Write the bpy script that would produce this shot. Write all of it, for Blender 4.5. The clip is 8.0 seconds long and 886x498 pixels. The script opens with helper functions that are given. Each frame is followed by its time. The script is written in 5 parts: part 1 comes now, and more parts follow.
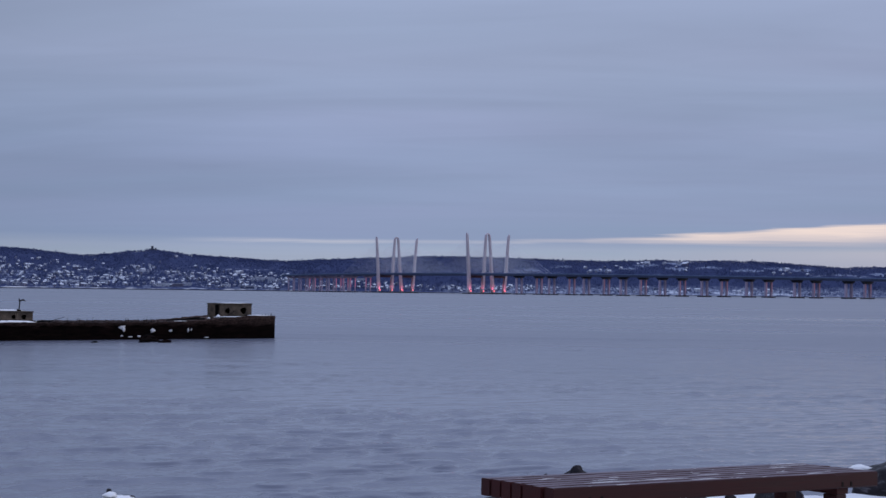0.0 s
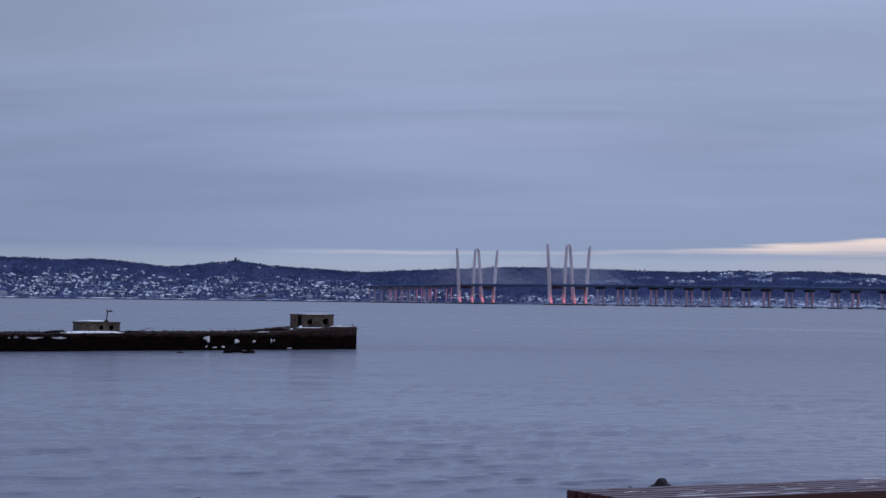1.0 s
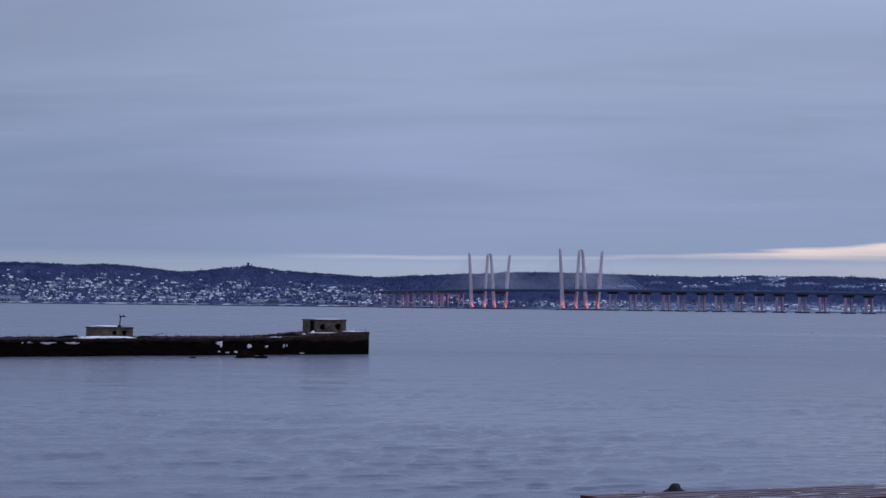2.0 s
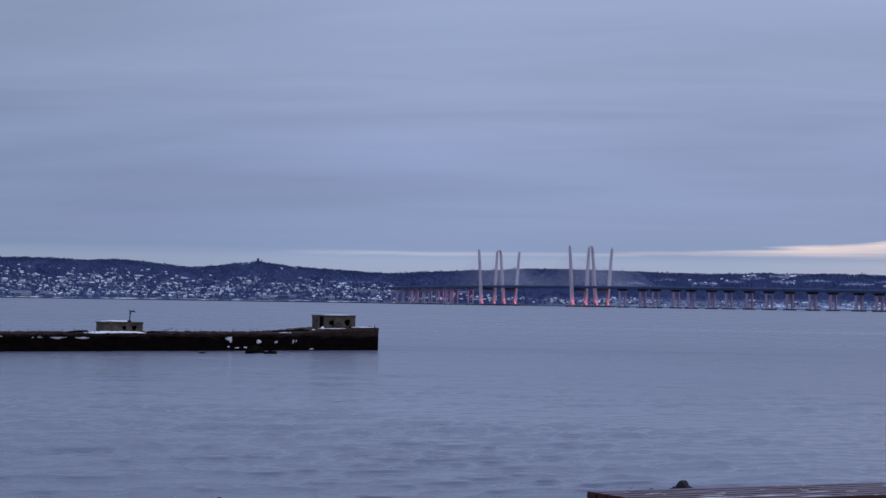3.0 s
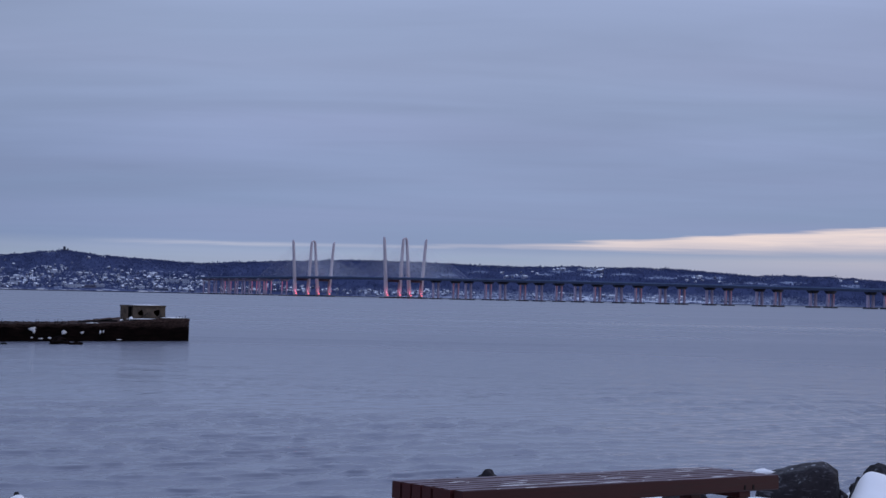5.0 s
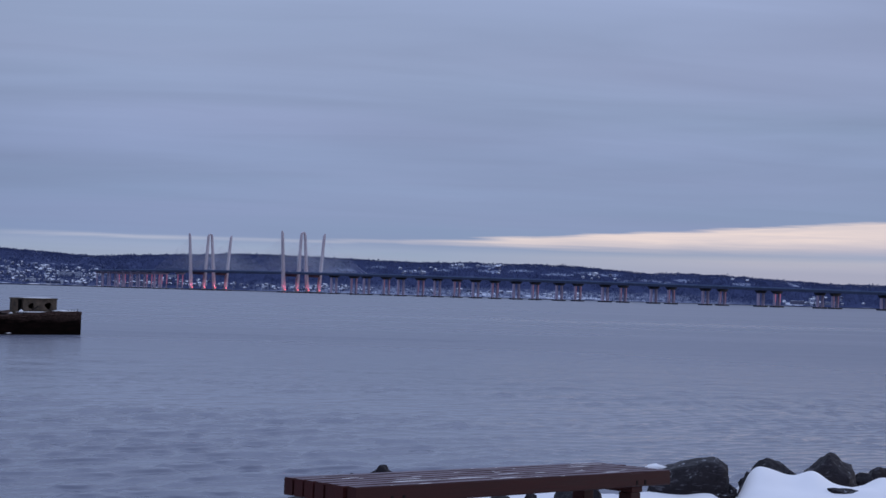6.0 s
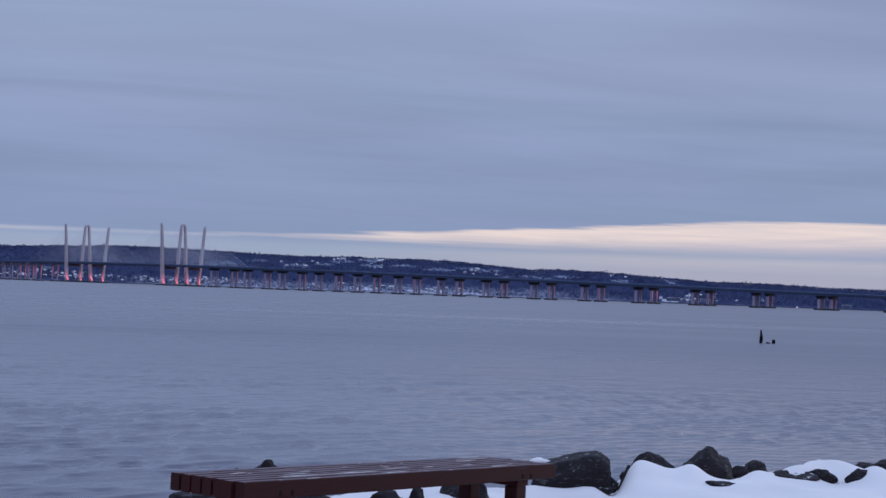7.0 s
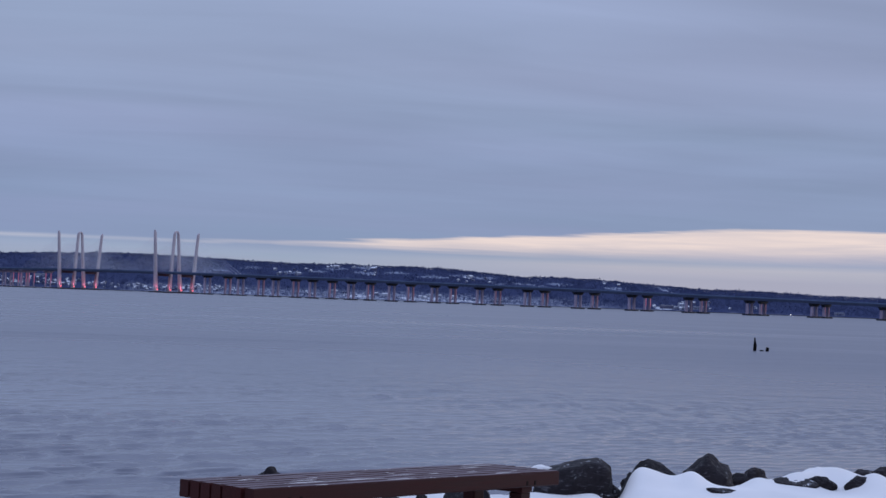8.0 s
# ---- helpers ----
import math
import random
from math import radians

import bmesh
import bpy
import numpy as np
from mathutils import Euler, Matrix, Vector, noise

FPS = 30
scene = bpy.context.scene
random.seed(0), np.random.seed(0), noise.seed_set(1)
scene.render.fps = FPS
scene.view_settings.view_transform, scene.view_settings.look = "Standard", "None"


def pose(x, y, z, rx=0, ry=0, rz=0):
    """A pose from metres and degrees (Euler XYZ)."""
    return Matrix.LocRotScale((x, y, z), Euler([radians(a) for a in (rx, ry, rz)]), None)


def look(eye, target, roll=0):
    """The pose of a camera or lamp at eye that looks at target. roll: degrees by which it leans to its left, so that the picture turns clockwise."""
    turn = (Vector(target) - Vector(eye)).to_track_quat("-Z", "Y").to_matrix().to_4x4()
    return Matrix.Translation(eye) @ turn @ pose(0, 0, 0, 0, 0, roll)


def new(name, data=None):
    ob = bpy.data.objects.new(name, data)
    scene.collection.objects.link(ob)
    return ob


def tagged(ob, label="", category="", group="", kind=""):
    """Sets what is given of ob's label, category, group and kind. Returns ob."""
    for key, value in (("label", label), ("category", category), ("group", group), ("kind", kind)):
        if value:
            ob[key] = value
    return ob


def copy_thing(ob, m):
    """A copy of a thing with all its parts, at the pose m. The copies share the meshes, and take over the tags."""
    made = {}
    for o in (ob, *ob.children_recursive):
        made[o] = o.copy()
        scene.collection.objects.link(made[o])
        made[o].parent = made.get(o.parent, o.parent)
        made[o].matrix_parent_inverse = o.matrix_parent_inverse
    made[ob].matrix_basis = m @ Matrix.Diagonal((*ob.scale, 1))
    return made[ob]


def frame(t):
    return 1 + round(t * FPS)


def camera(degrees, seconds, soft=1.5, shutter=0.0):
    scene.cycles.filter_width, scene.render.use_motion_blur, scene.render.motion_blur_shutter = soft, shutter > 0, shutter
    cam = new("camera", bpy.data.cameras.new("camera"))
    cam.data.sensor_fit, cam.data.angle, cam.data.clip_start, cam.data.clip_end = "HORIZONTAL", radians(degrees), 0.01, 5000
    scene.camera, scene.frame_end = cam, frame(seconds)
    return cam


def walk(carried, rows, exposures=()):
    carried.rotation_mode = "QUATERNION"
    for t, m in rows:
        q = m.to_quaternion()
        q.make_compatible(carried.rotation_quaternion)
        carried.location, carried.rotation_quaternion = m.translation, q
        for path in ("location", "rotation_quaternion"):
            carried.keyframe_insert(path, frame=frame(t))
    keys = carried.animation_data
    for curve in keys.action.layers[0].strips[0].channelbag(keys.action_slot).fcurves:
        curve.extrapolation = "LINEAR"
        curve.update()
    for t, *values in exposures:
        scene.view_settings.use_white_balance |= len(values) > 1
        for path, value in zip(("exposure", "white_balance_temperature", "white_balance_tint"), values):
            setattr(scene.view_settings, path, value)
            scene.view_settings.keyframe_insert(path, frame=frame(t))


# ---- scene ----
# The eye stands 4.0 m above the river; z = 0 is the water.
cam = camera(36.66, 8.0, soft=1.5, shutter=0.0)
walk(cam, [
    (0.0, pose(0.010, 0.056, 3.997, 91.832, -0.670, 3.374)),
    (0.2, pose(0.006, 0.018, 4.004, 91.890, -0.682, 4.505)),
    (0.3, pose(0.004, 0.002, 4.007, 91.933, -0.688, 5.135)),
    (0.5, pose(-0.001, -0.016, 4.010, 92.061, -0.687, 6.286)),
    (0.8, pose(-0.009, -0.020, 4.008, 92.178, -0.693, 6.756)),
    (1.0, pose(-0.013, -0.021, 4.007, 92.266, -0.690, 6.823)),
    (1.5, pose(-0.018, -0.025, 4.007, 92.475, -0.609, 7.112)),
    (1.7, pose(-0.018, -0.024, 4.007, 92.481, -0.613, 7.211)),
    (2.8, pose(-0.008, -0.008, 4.002, 92.384, -0.859, 7.699)),
    (3.0, pose(-0.005, -0.007, 4.002, 92.311, -0.874, 7.760)),
    (3.2, pose(-0.002, -0.015, 4.002, 92.320, -0.911, 7.742)),
    (3.5, pose(0.004, -0.030, 4.003, 92.407, -0.980, 6.678)),
    (3.8, pose(0.011, -0.015, 4.001, 92.496, -0.923, 5.190)),
    (4.0, pose(0.016, -0.007, 4.000, 92.584, -0.912, 4.436)),
    (4.5, pose(0.028, -0.027, 4.005, 92.468, -1.122, 2.021)),
    (4.7, pose(0.031, -0.027, 4.004, 92.233, -1.180, 1.029)),
    (5.8, pose(0.049, -0.005, 3.991, 92.000, -1.440, -3.372)),
    (6.0, pose(0.053, 0.041, 3.996, 91.986, -1.644, -4.554)),
    (6.2, pose(0.049, 0.039, 3.995, 91.926, -1.874, -5.890)),
    (6.5, pose(0.035, 0.033, 3.993, 91.881, -1.935, -7.535)),
    (6.8, pose(0.016, 0.029, 3.996, 91.850, -2.011, -8.880)),
    (7.0, pose(-0.002, 0.026, 3.997, 91.918, -2.090, -9.612)),
    (7.2, pose(-0.026, 0.020, 3.996, 91.965, -2.220, -10.244)),
    (7.5, pose(-0.063, 0.005, 3.993, 92.108, -2.216, -10.136)),
    (8.0, pose(-0.094, -0.032, 3.998, 92.245, -2.150, -9.892)),
], exposures=[(0.0, 0.0, 6710, 10), (0.6, 0.0, 6640, 10), (1.6, 0.0, 6600, 10.3), (3.0, -0.01, 6430, 11.5), (4.6, -0.04, 6410, 11.5), (6.0, -0.06, 6440, 10.5), (7.2, -0.05, 6440, 10.5), (8.0, -0.035, 6550, 10)])

# ---- world, sun, exposure ----
SUN_AZ, SUN_EL = radians(78), radians(9)
world = bpy.data.worlds.new("overcast_dawn")
scene.world = world
world.use_nodes = True


def build_world():
    nt = world.node_tree
    nt.nodes.clear()
    n, k = nt.nodes.new, nt.links.new

    def math_node(op, a, b=None, clamp=False):
        m = n("ShaderNodeMath")
        m.operation, m.use_clamp = op, clamp
        for i, s in enumerate((a, b)):
            if s is None:
                continue
            if isinstance(s, (int, float)):
                m.inputs[i].default_value = s
            else:
                k(s, m.inputs[i])
        return m.outputs[0]

    def srgb(r, g, b):
        return [((c / 255 + 0.055) / 1.055) ** 2.4 for c in (r, g, b)] + [1]

    co = n("ShaderNodeTexCoord")
    sep = n("ShaderNodeSeparateXYZ")
    k(co.outputs["Generated"], sep.inputs[0])
    x, y, z = sep.outputs
    zz = math_node("MAXIMUM", z, 0.0)
    # tone of the cloud deck by height above the horizon
    ramp = n("ShaderNodeValToRGB")
    k(math_node("MULTIPLY", zz, 4.0), ramp.inputs[0])
    stops = [(0.0, (166, 174, 196)), (0.10, (158, 169, 194)), (0.128, (153, 166, 194)), (0.16, (136, 152, 187)),
             (0.42, (139, 155, 190)), (0.68, (149, 163, 197)), (0.95, (151, 165, 200))]
    el = ramp.color_ramp.elements
    while len(el) < len(stops):
        el.new(0.5)
    for e, (p, c) in zip(el, stops):
        e.position, e.color = p, srgb(*c)
    # streaked cloud layer, seen in perspective
    inv = math_node("DIVIDE", 1.0, math_node("ADD", zz, 0.07))
    comb = n("ShaderNodeCombineXYZ")
    k(math_node("MULTIPLY", x, inv), comb.inputs[0])
    k(math_node("MULTIPLY", y, inv), comb.inputs[1])

    def edge(v, at, soft):
        return math_node("ADD", math_node("DIVIDE", math_node("SUBTRACT", v, at), soft), 0.5, True)

    def streaks(scale, detail, rough, turn, stretch, distort):
        mp = n("ShaderNodeMapping")
        mp.inputs["Rotation"].default_value = (0, 0, radians(turn))
        mp.inputs["Scale"].default_value = stretch
        k(comb.outputs[0], mp.inputs["Vector"])
        tx = n("ShaderNodeTexNoise")
        tx.inputs["Scale"].default_value, tx.inputs["Detail"].default_value = scale, detail
        tx.inputs["Roughness"].default_value, tx.inputs["Distortion"].default_value = rough, distort
        k(mp.outputs[0], tx.inputs["Vector"])
        return tx.outputs[0]

    a = streaks(1.0, 3, 0.45, -6, (0.34, 0.85, 1), 0.8)
    b = streaks(1.0, 4, 0.55, 5, (0.8, 2.2, 1), 1.2)
    mix = math_node("ADD", math_node("MULTIPLY", math_node("SUBTRACT", a, 0.5), 0.55),
                    math_node("MULTIPLY", math_node("SUBTRACT", b, 0.5), 0.16))
    # the deck blurs into haze low down
    mix = math_node("MULTIPLY", mix, math_node("ADD", math_node("MULTIPLY", edge(zz, 0.085, 0.07), 0.75), 0.25))
    lum = math_node("ADD", mix, 1.0)
    # an overcast sky grows brighter towards the zenith
    lift = n("ShaderNodeMapRange")
    lift.interpolation_type = "SMOOTHSTEP"
    k(zz, lift.inputs[0])
    for i, v in enumerate((0.22, 0.85, 1.0, 2.7)):
        lift.inputs[i + 1].default_value = v
    lum = math_node("MULTIPLY", lum, lift.outputs[0])
    # the deck is a little thicker away from the dawn
    az = math_node("MULTIPLY", math_node("ARCTAN2", x, y), 57.29578)
    thick = n("ShaderNodeMapRange")
    thick.interpolation_type = "SMOOTHSTEP"
    k(az, thick.inputs[0])
    for i, v in enumerate((-28, -6, 0.85, 1.0)):
        thick.inputs[i + 1].default_value = v
    lum = math_node("MULTIPLY", lum, thick.outputs[0])
    veil = n("ShaderNodeMapRange")
    veil.interpolation_type = "SMOOTHSTEP"
    k(math_node("MULTIPLY", edge(az, 20, 14), edge(z, 0.14, 0.1)), veil.inputs[0])
    veil.inputs[3].default_value, veil.inputs[4].default_value = 1.0, 0.9
    lum = math_node("MULTIPLY", lum, veil.outputs[0])
    deck = n("ShaderNodeMix")
    deck.data_type, deck.blend_type = "RGBA", "MULTIPLY"
    deck.inputs["Factor"].default_value = 1.0
    k(ramp.outputs[0], deck.inputs["A"])
    k(lum, deck.inputs["B"])
    drift = streaks(1.0, 2, 0.5, 20, (0.22, 0.5, 1), 0.3)
    tint = n("ShaderNodeMix")
    tint.data_type = "RGBA"
    k(edge(drift, 0.5, 0.3), tint.inputs["Factor"])
    tint.inputs["A"].default_value, tint.inputs["B"].default_value = (0.97, 1.0, 0.98, 1), (1.03, 0.995, 1.0, 1)
    hued = n("ShaderNodeMix")
    hued.data_type, hued.blend_type = "RGBA", "MULTIPLY"
    hued.inputs["Factor"].default_value = 1.0
    k(deck.outputs["Result"], hued.inputs["A"])
    k(tint.outputs["Result"], hued.inputs["B"])
    cool = n("ShaderNodeMapRange")
    k(az, cool.inputs[0])
    for i, v in enumerate((2, -16, 0.0, 1.0)):
        cool.inputs[i + 1].default_value = v
    cooled = n("ShaderNodeMix")
    cooled.data_type, cooled.blend_type = "RGBA", "MULTIPLY"
    k(math_node("MULTIPLY", cool.outputs[0], math_node("SUBTRACT", 1.0, edge(z, 0.13, 0.12))), cooled.inputs["Factor"])
    k(hued.outputs["Result"], cooled.inputs["A"])
    cooled.inputs["B"].default_value = (0.962, 1.0, 1.02, 1)
    east = n("ShaderNodeMapRange")
    k(az, east.inputs[0])
    for i, v in enumerate((4, 18, 0.0, 0.7)):
        east.inputs[i + 1].default_value = v
    blush = n("ShaderNodeMix")
    blush.data_type = "RGBA"
    k(math_node("MULTIPLY", east.outputs[0], math_node("SUBTRACT", 1.0, edge(z, 0.030, 0.016))), blush.inputs["Factor"])
    k(cooled.outputs["Result"], blush.inputs["A"])
    blush.inputs["B"].default_value = srgb(170, 169, 188)
    # clear strip under the cloud deck, opening towards the dawn
    wob = math_node("MULTIPLY", math_node("SUBTRACT", b, 0.5), 0.006)
    low = math_node("ADD", math_node("ADD", math_node("MULTIPLY", az, 0.00017), 0.0372), wob)
    wide = math_node("MINIMUM", math_node("MAXIMUM", math_node("MULTIPLY", math_node("SUBTRACT", az, 0.3), 0.00086), 0.0017), 0.0185)
    # thin ragged wisps along it
    comb2, wisp = n("ShaderNodeCombineXYZ"), n("ShaderNodeTexNoise")
    k(math_node("MULTIPLY", az, 0.16), comb2.inputs[0])
    k(math_node("MULTIPLY", math_node("SUBTRACT", z, math_node("MULTIPLY", az, 0.00017)), 190.0), comb2.inputs[1])
    k(comb2.outputs[0], wisp.inputs["Vector"])
    wisp.inputs["Scale"].default_value, wisp.inputs["Detail"].default_value = 1.0, 4
    wisp.inputs["Roughness"].default_value, wisp.inputs["Distortion"].default_value = 0.6, 0.6
    ragged = math_node("SUBTRACT", wisp.outputs[0], 0.5)
    up = math_node("ADD", math_node("ADD", low, wide), math_node("MULTIPLY", math_node("MULTIPLY", ragged, wide), 0.2))

    band = math_node("MULTIPLY", edge(z, low, math_node("ADD", math_node("MULTIPLY", wide, 0.8), 0.0010)), math_node("SUBTRACT", 1.0, edge(z, up, 0.0024)))
    side = n("ShaderNodeMapRange")
    side.interpolation_type = "SMOOTHSTEP"
    k(az, side.inputs[0])
    for i, v in enumerate((-16, -9, 0.0, 0.72)):
        side.inputs[i + 1].default_value = v
    # thinner cloud veils the strip over the bridge
    thin = n("ShaderNodeMapRange")
    thin.interpolation_type = "SMOOTHSTEP"
    k(az, thin.inputs[0])
    for i, v in enumerate((-7.5, -4.5, 0.0, -0.36)):
        thin.inputs[i + 1].default_value = v
    full = n("ShaderNodeMapRange")
    full.interpolation_type = "SMOOTHSTEP"
    k(az, full.inputs[0])
    for i, v in enumerate((1.5, 8.5, 0.0, 0.58)):
        full.inputs[i + 1].default_value = v
    back = n("ShaderNodeMapRange")
    back.interpolation_type = "SMOOTHSTEP"
    k(az, back.inputs[0])
    for i, v in enumerate((50, 95, 1.0, 0.0)):
        back.inputs[i + 1].default_value = v
    band = math_node("MULTIPLY", math_node("MULTIPLY", band, math_node("ADD", math_node("ADD", side.outputs[0], thin.outputs[0]), full.outputs[0])), back.outputs[0])
    # a second, fainter one just over the hills
    second = math_node("MULTIPLY", edge(z, 0.0265, 0.008), math_node("SUBTRACT", 1.0, edge(z, 0.034, 0.006)))
    second = math_node("MULTIPLY", math_node("MULTIPLY", second, east.outputs[0]), 0.32)
    band = math_node("MULTIPLY", math_node("MAXIMUM", band, second), math_node("ADD", math_node("MULTIPLY", ragged, 0.9), 0.97), True)
    strip = n("ShaderNodeMix")
    strip.data_type = "RGBA"
    k(band, strip.inputs["Factor"])
    k(blush.outputs["Result"], strip.inputs["A"])
    warm, hue = n("ShaderNodeMapRange"), n("ShaderNodeMix")
    k(az, warm.inputs[0])
    warm.inputs[1].default_value, warm.inputs[2].default_value = -4, 9
    hue.data_type = "RGBA"
    k(warm.outputs[0], hue.inputs["Factor"])
    hue.inputs["A"].default_value, hue.inputs["B"].default_value = srgb(199, 200, 213), srgb(234, 217, 213)
    k(hue.outputs["Result"], strip.inputs["B"])
    # what shines through the cloud from the sky above it
    sky = n("ShaderNodeTexSky")
    sky.sky_type, sky.sun_disc = "NISHITA", False
    sky.sun_elevation, sky.sun_rotation = SUN_EL, SUN_AZ
    bg1, bg2, add, out = n("ShaderNodeBackground"), n("ShaderNodeBackground"), n("ShaderNodeAddShader"), n("ShaderNodeOutputWorld")
    k(strip.outputs["Result"], bg1.inputs[0])
    bg1.inputs[1].default_value = 1.025
    k(sky.outputs[0], bg2.inputs[0])
    bg2.inputs[1].default_value = 0.002
    k(bg1.outputs[0], add.inputs[0])
    k(bg2.outputs[0], add.inputs[1])
    k(add.outputs[0], out.inputs[0])


build_world()
sun = new("sun", bpy.data.lights.new("sun", "SUN"))
sun.data.energy, sun.data.angle, sun.data.color = 0.5, radians(20), (1.0, 0.9, 0.82)
sun.matrix_world = look((math.sin(SUN_AZ) * math.cos(SUN_EL), math.cos(SUN_AZ) * math.cos(SUN_EL), math.sin(SUN_EL)), (0, 0, 0))
scene.view_settings.exposure = 0.0


# ---- materials ----
class Mat:
    """A small wrapper round one node material."""

    def __init__(self, name, color=(0.5, 0.5, 0.5), rough=0.7, metal=0.0):
        self.m = bpy.data.materials.new(name)
        self.m.use_nodes = True
        self.nt = self.m.node_tree
        self.p = self.nt.nodes["Principled BSDF"]
        self.p.inputs["Base Color"].default_value = (*color, 1)
        self.p.inputs["Roughness"].default_value = rough
        self.p.inputs["Metallic"].default_value = metal
        self.co = self.n("ShaderNodeTexCoord")
        self.color = None

    def n(self, kind):
        return self.nt.nodes.new(kind)

    def k(self, a, b):
        self.nt.links.new(a, b)

    def noise(self, scale, detail=4, rough=0.55, stretch=(1, 1, 1), coords="Object", distort=0.0, turn=0):
        mp, tx = self.n("ShaderNodeMapping"), self.n("ShaderNodeTexNoise")
        mp.inputs["Scale"].default_value = stretch
        mp.inputs["Rotation"].default_value = (0, 0, radians(turn))
        src = self.position() if coords == "World" else self.co.outputs[coords]
        self.k(src, mp.inputs[0])
        self.k(mp.outputs[0], tx.inputs["Vector"])
        tx.inputs["Scale"].default_value, tx.inputs["Detail"].default_value = scale, detail
        tx.inputs["Roughness"].default_value, tx.inputs["Distortion"].default_value = rough, distort
        return tx.outputs[0]

    def position(self):
        return self.n("ShaderNodeNewGeometry").outputs["Position"]

    def up(self):
        sep = self.n("ShaderNodeSeparateXYZ")
        self.k(self.n("ShaderNodeNewGeometry").outputs["Normal"], sep.inputs[0])
        return sep.outputs[2]

    def random(self):
        return self.n("ShaderNodeObjectInfo").outputs["Random"]

    def span(self, v, lo, hi, a=0.0, b=1.0):
        r = self.n("ShaderNodeMapRange")
        self.k(v, r.inputs[0])
        for i, q in enumerate((lo, hi, a, b)):
            r.inputs[i + 1].default_value = q
        return r.outputs[0]

    def math(self, op, a, b):
        m = self.n("ShaderNodeMath")
        m.operation = op
        for i, s in enumerate((a, b)):
            if isinstance(s, (int, float)):
                m.inputs[i].default_value = s
            else:
                self.k(s, m.inputs[i])
        return m.outputs[0]

    def mix(self, fac, a, b, mode="MIX"):
        mx = self.n("ShaderNodeMix")
        mx.data_type, mx.blend_type = "RGBA", mode
        for key, s in (("Factor", fac), ("A", a), ("B", b)):
            if isinstance(s, tuple):
                mx.inputs[key].default_value = (*s, 1)
            elif isinstance(s, (int, float)):
                mx.inputs[key].default_value = s
            else:
                self.k(s, mx.inputs[key])
        return mx.outputs["Result"]

    def paint(self, c):
        self.k(c, self.p.inputs["Base Color"])
        return self

    def gloss(self, r):
        self.k(r, self.p.inputs["Roughness"])
        return self

    def bump(self, h, strength=0.4, distance=0.02):
        b = self.n("ShaderNodeBump")
        b.inputs["Strength"].default_value, b.inputs["Distance"].default_value = strength, distance
        self.k(h, b.inputs["Height"])
        self.k(b.outputs[0], self.p.inputs["Normal"])
        return self


def mottled(name, dark, light, scale, rough=0.8, fine=8.0, bump=0.3, dist=0.02, metal=0.0, coords="Object", stretch=(1, 1, 1)):
    m = Mat(name, light, rough, metal)
    big = m.noise(scale, 5, 0.6, stretch, coords)
    small = m.noise(scale * fine, 4, 0.6, stretch, coords)
    c = m.mix(m.span(big, 0.3, 0.7), dark, light)
    c = m.mix(m.span(small, 0.35, 0.75, 0.0, 0.55), c, dark)
    m.paint(c)
    m.gloss(m.span(small, 0.3, 0.7, max(rough - 0.12, 0.05), min(rough + 0.1, 1)))
    m.bump(m.math("ADD", big, m.math("MULTIPLY", small, 0.5)), bump, dist)
    return m


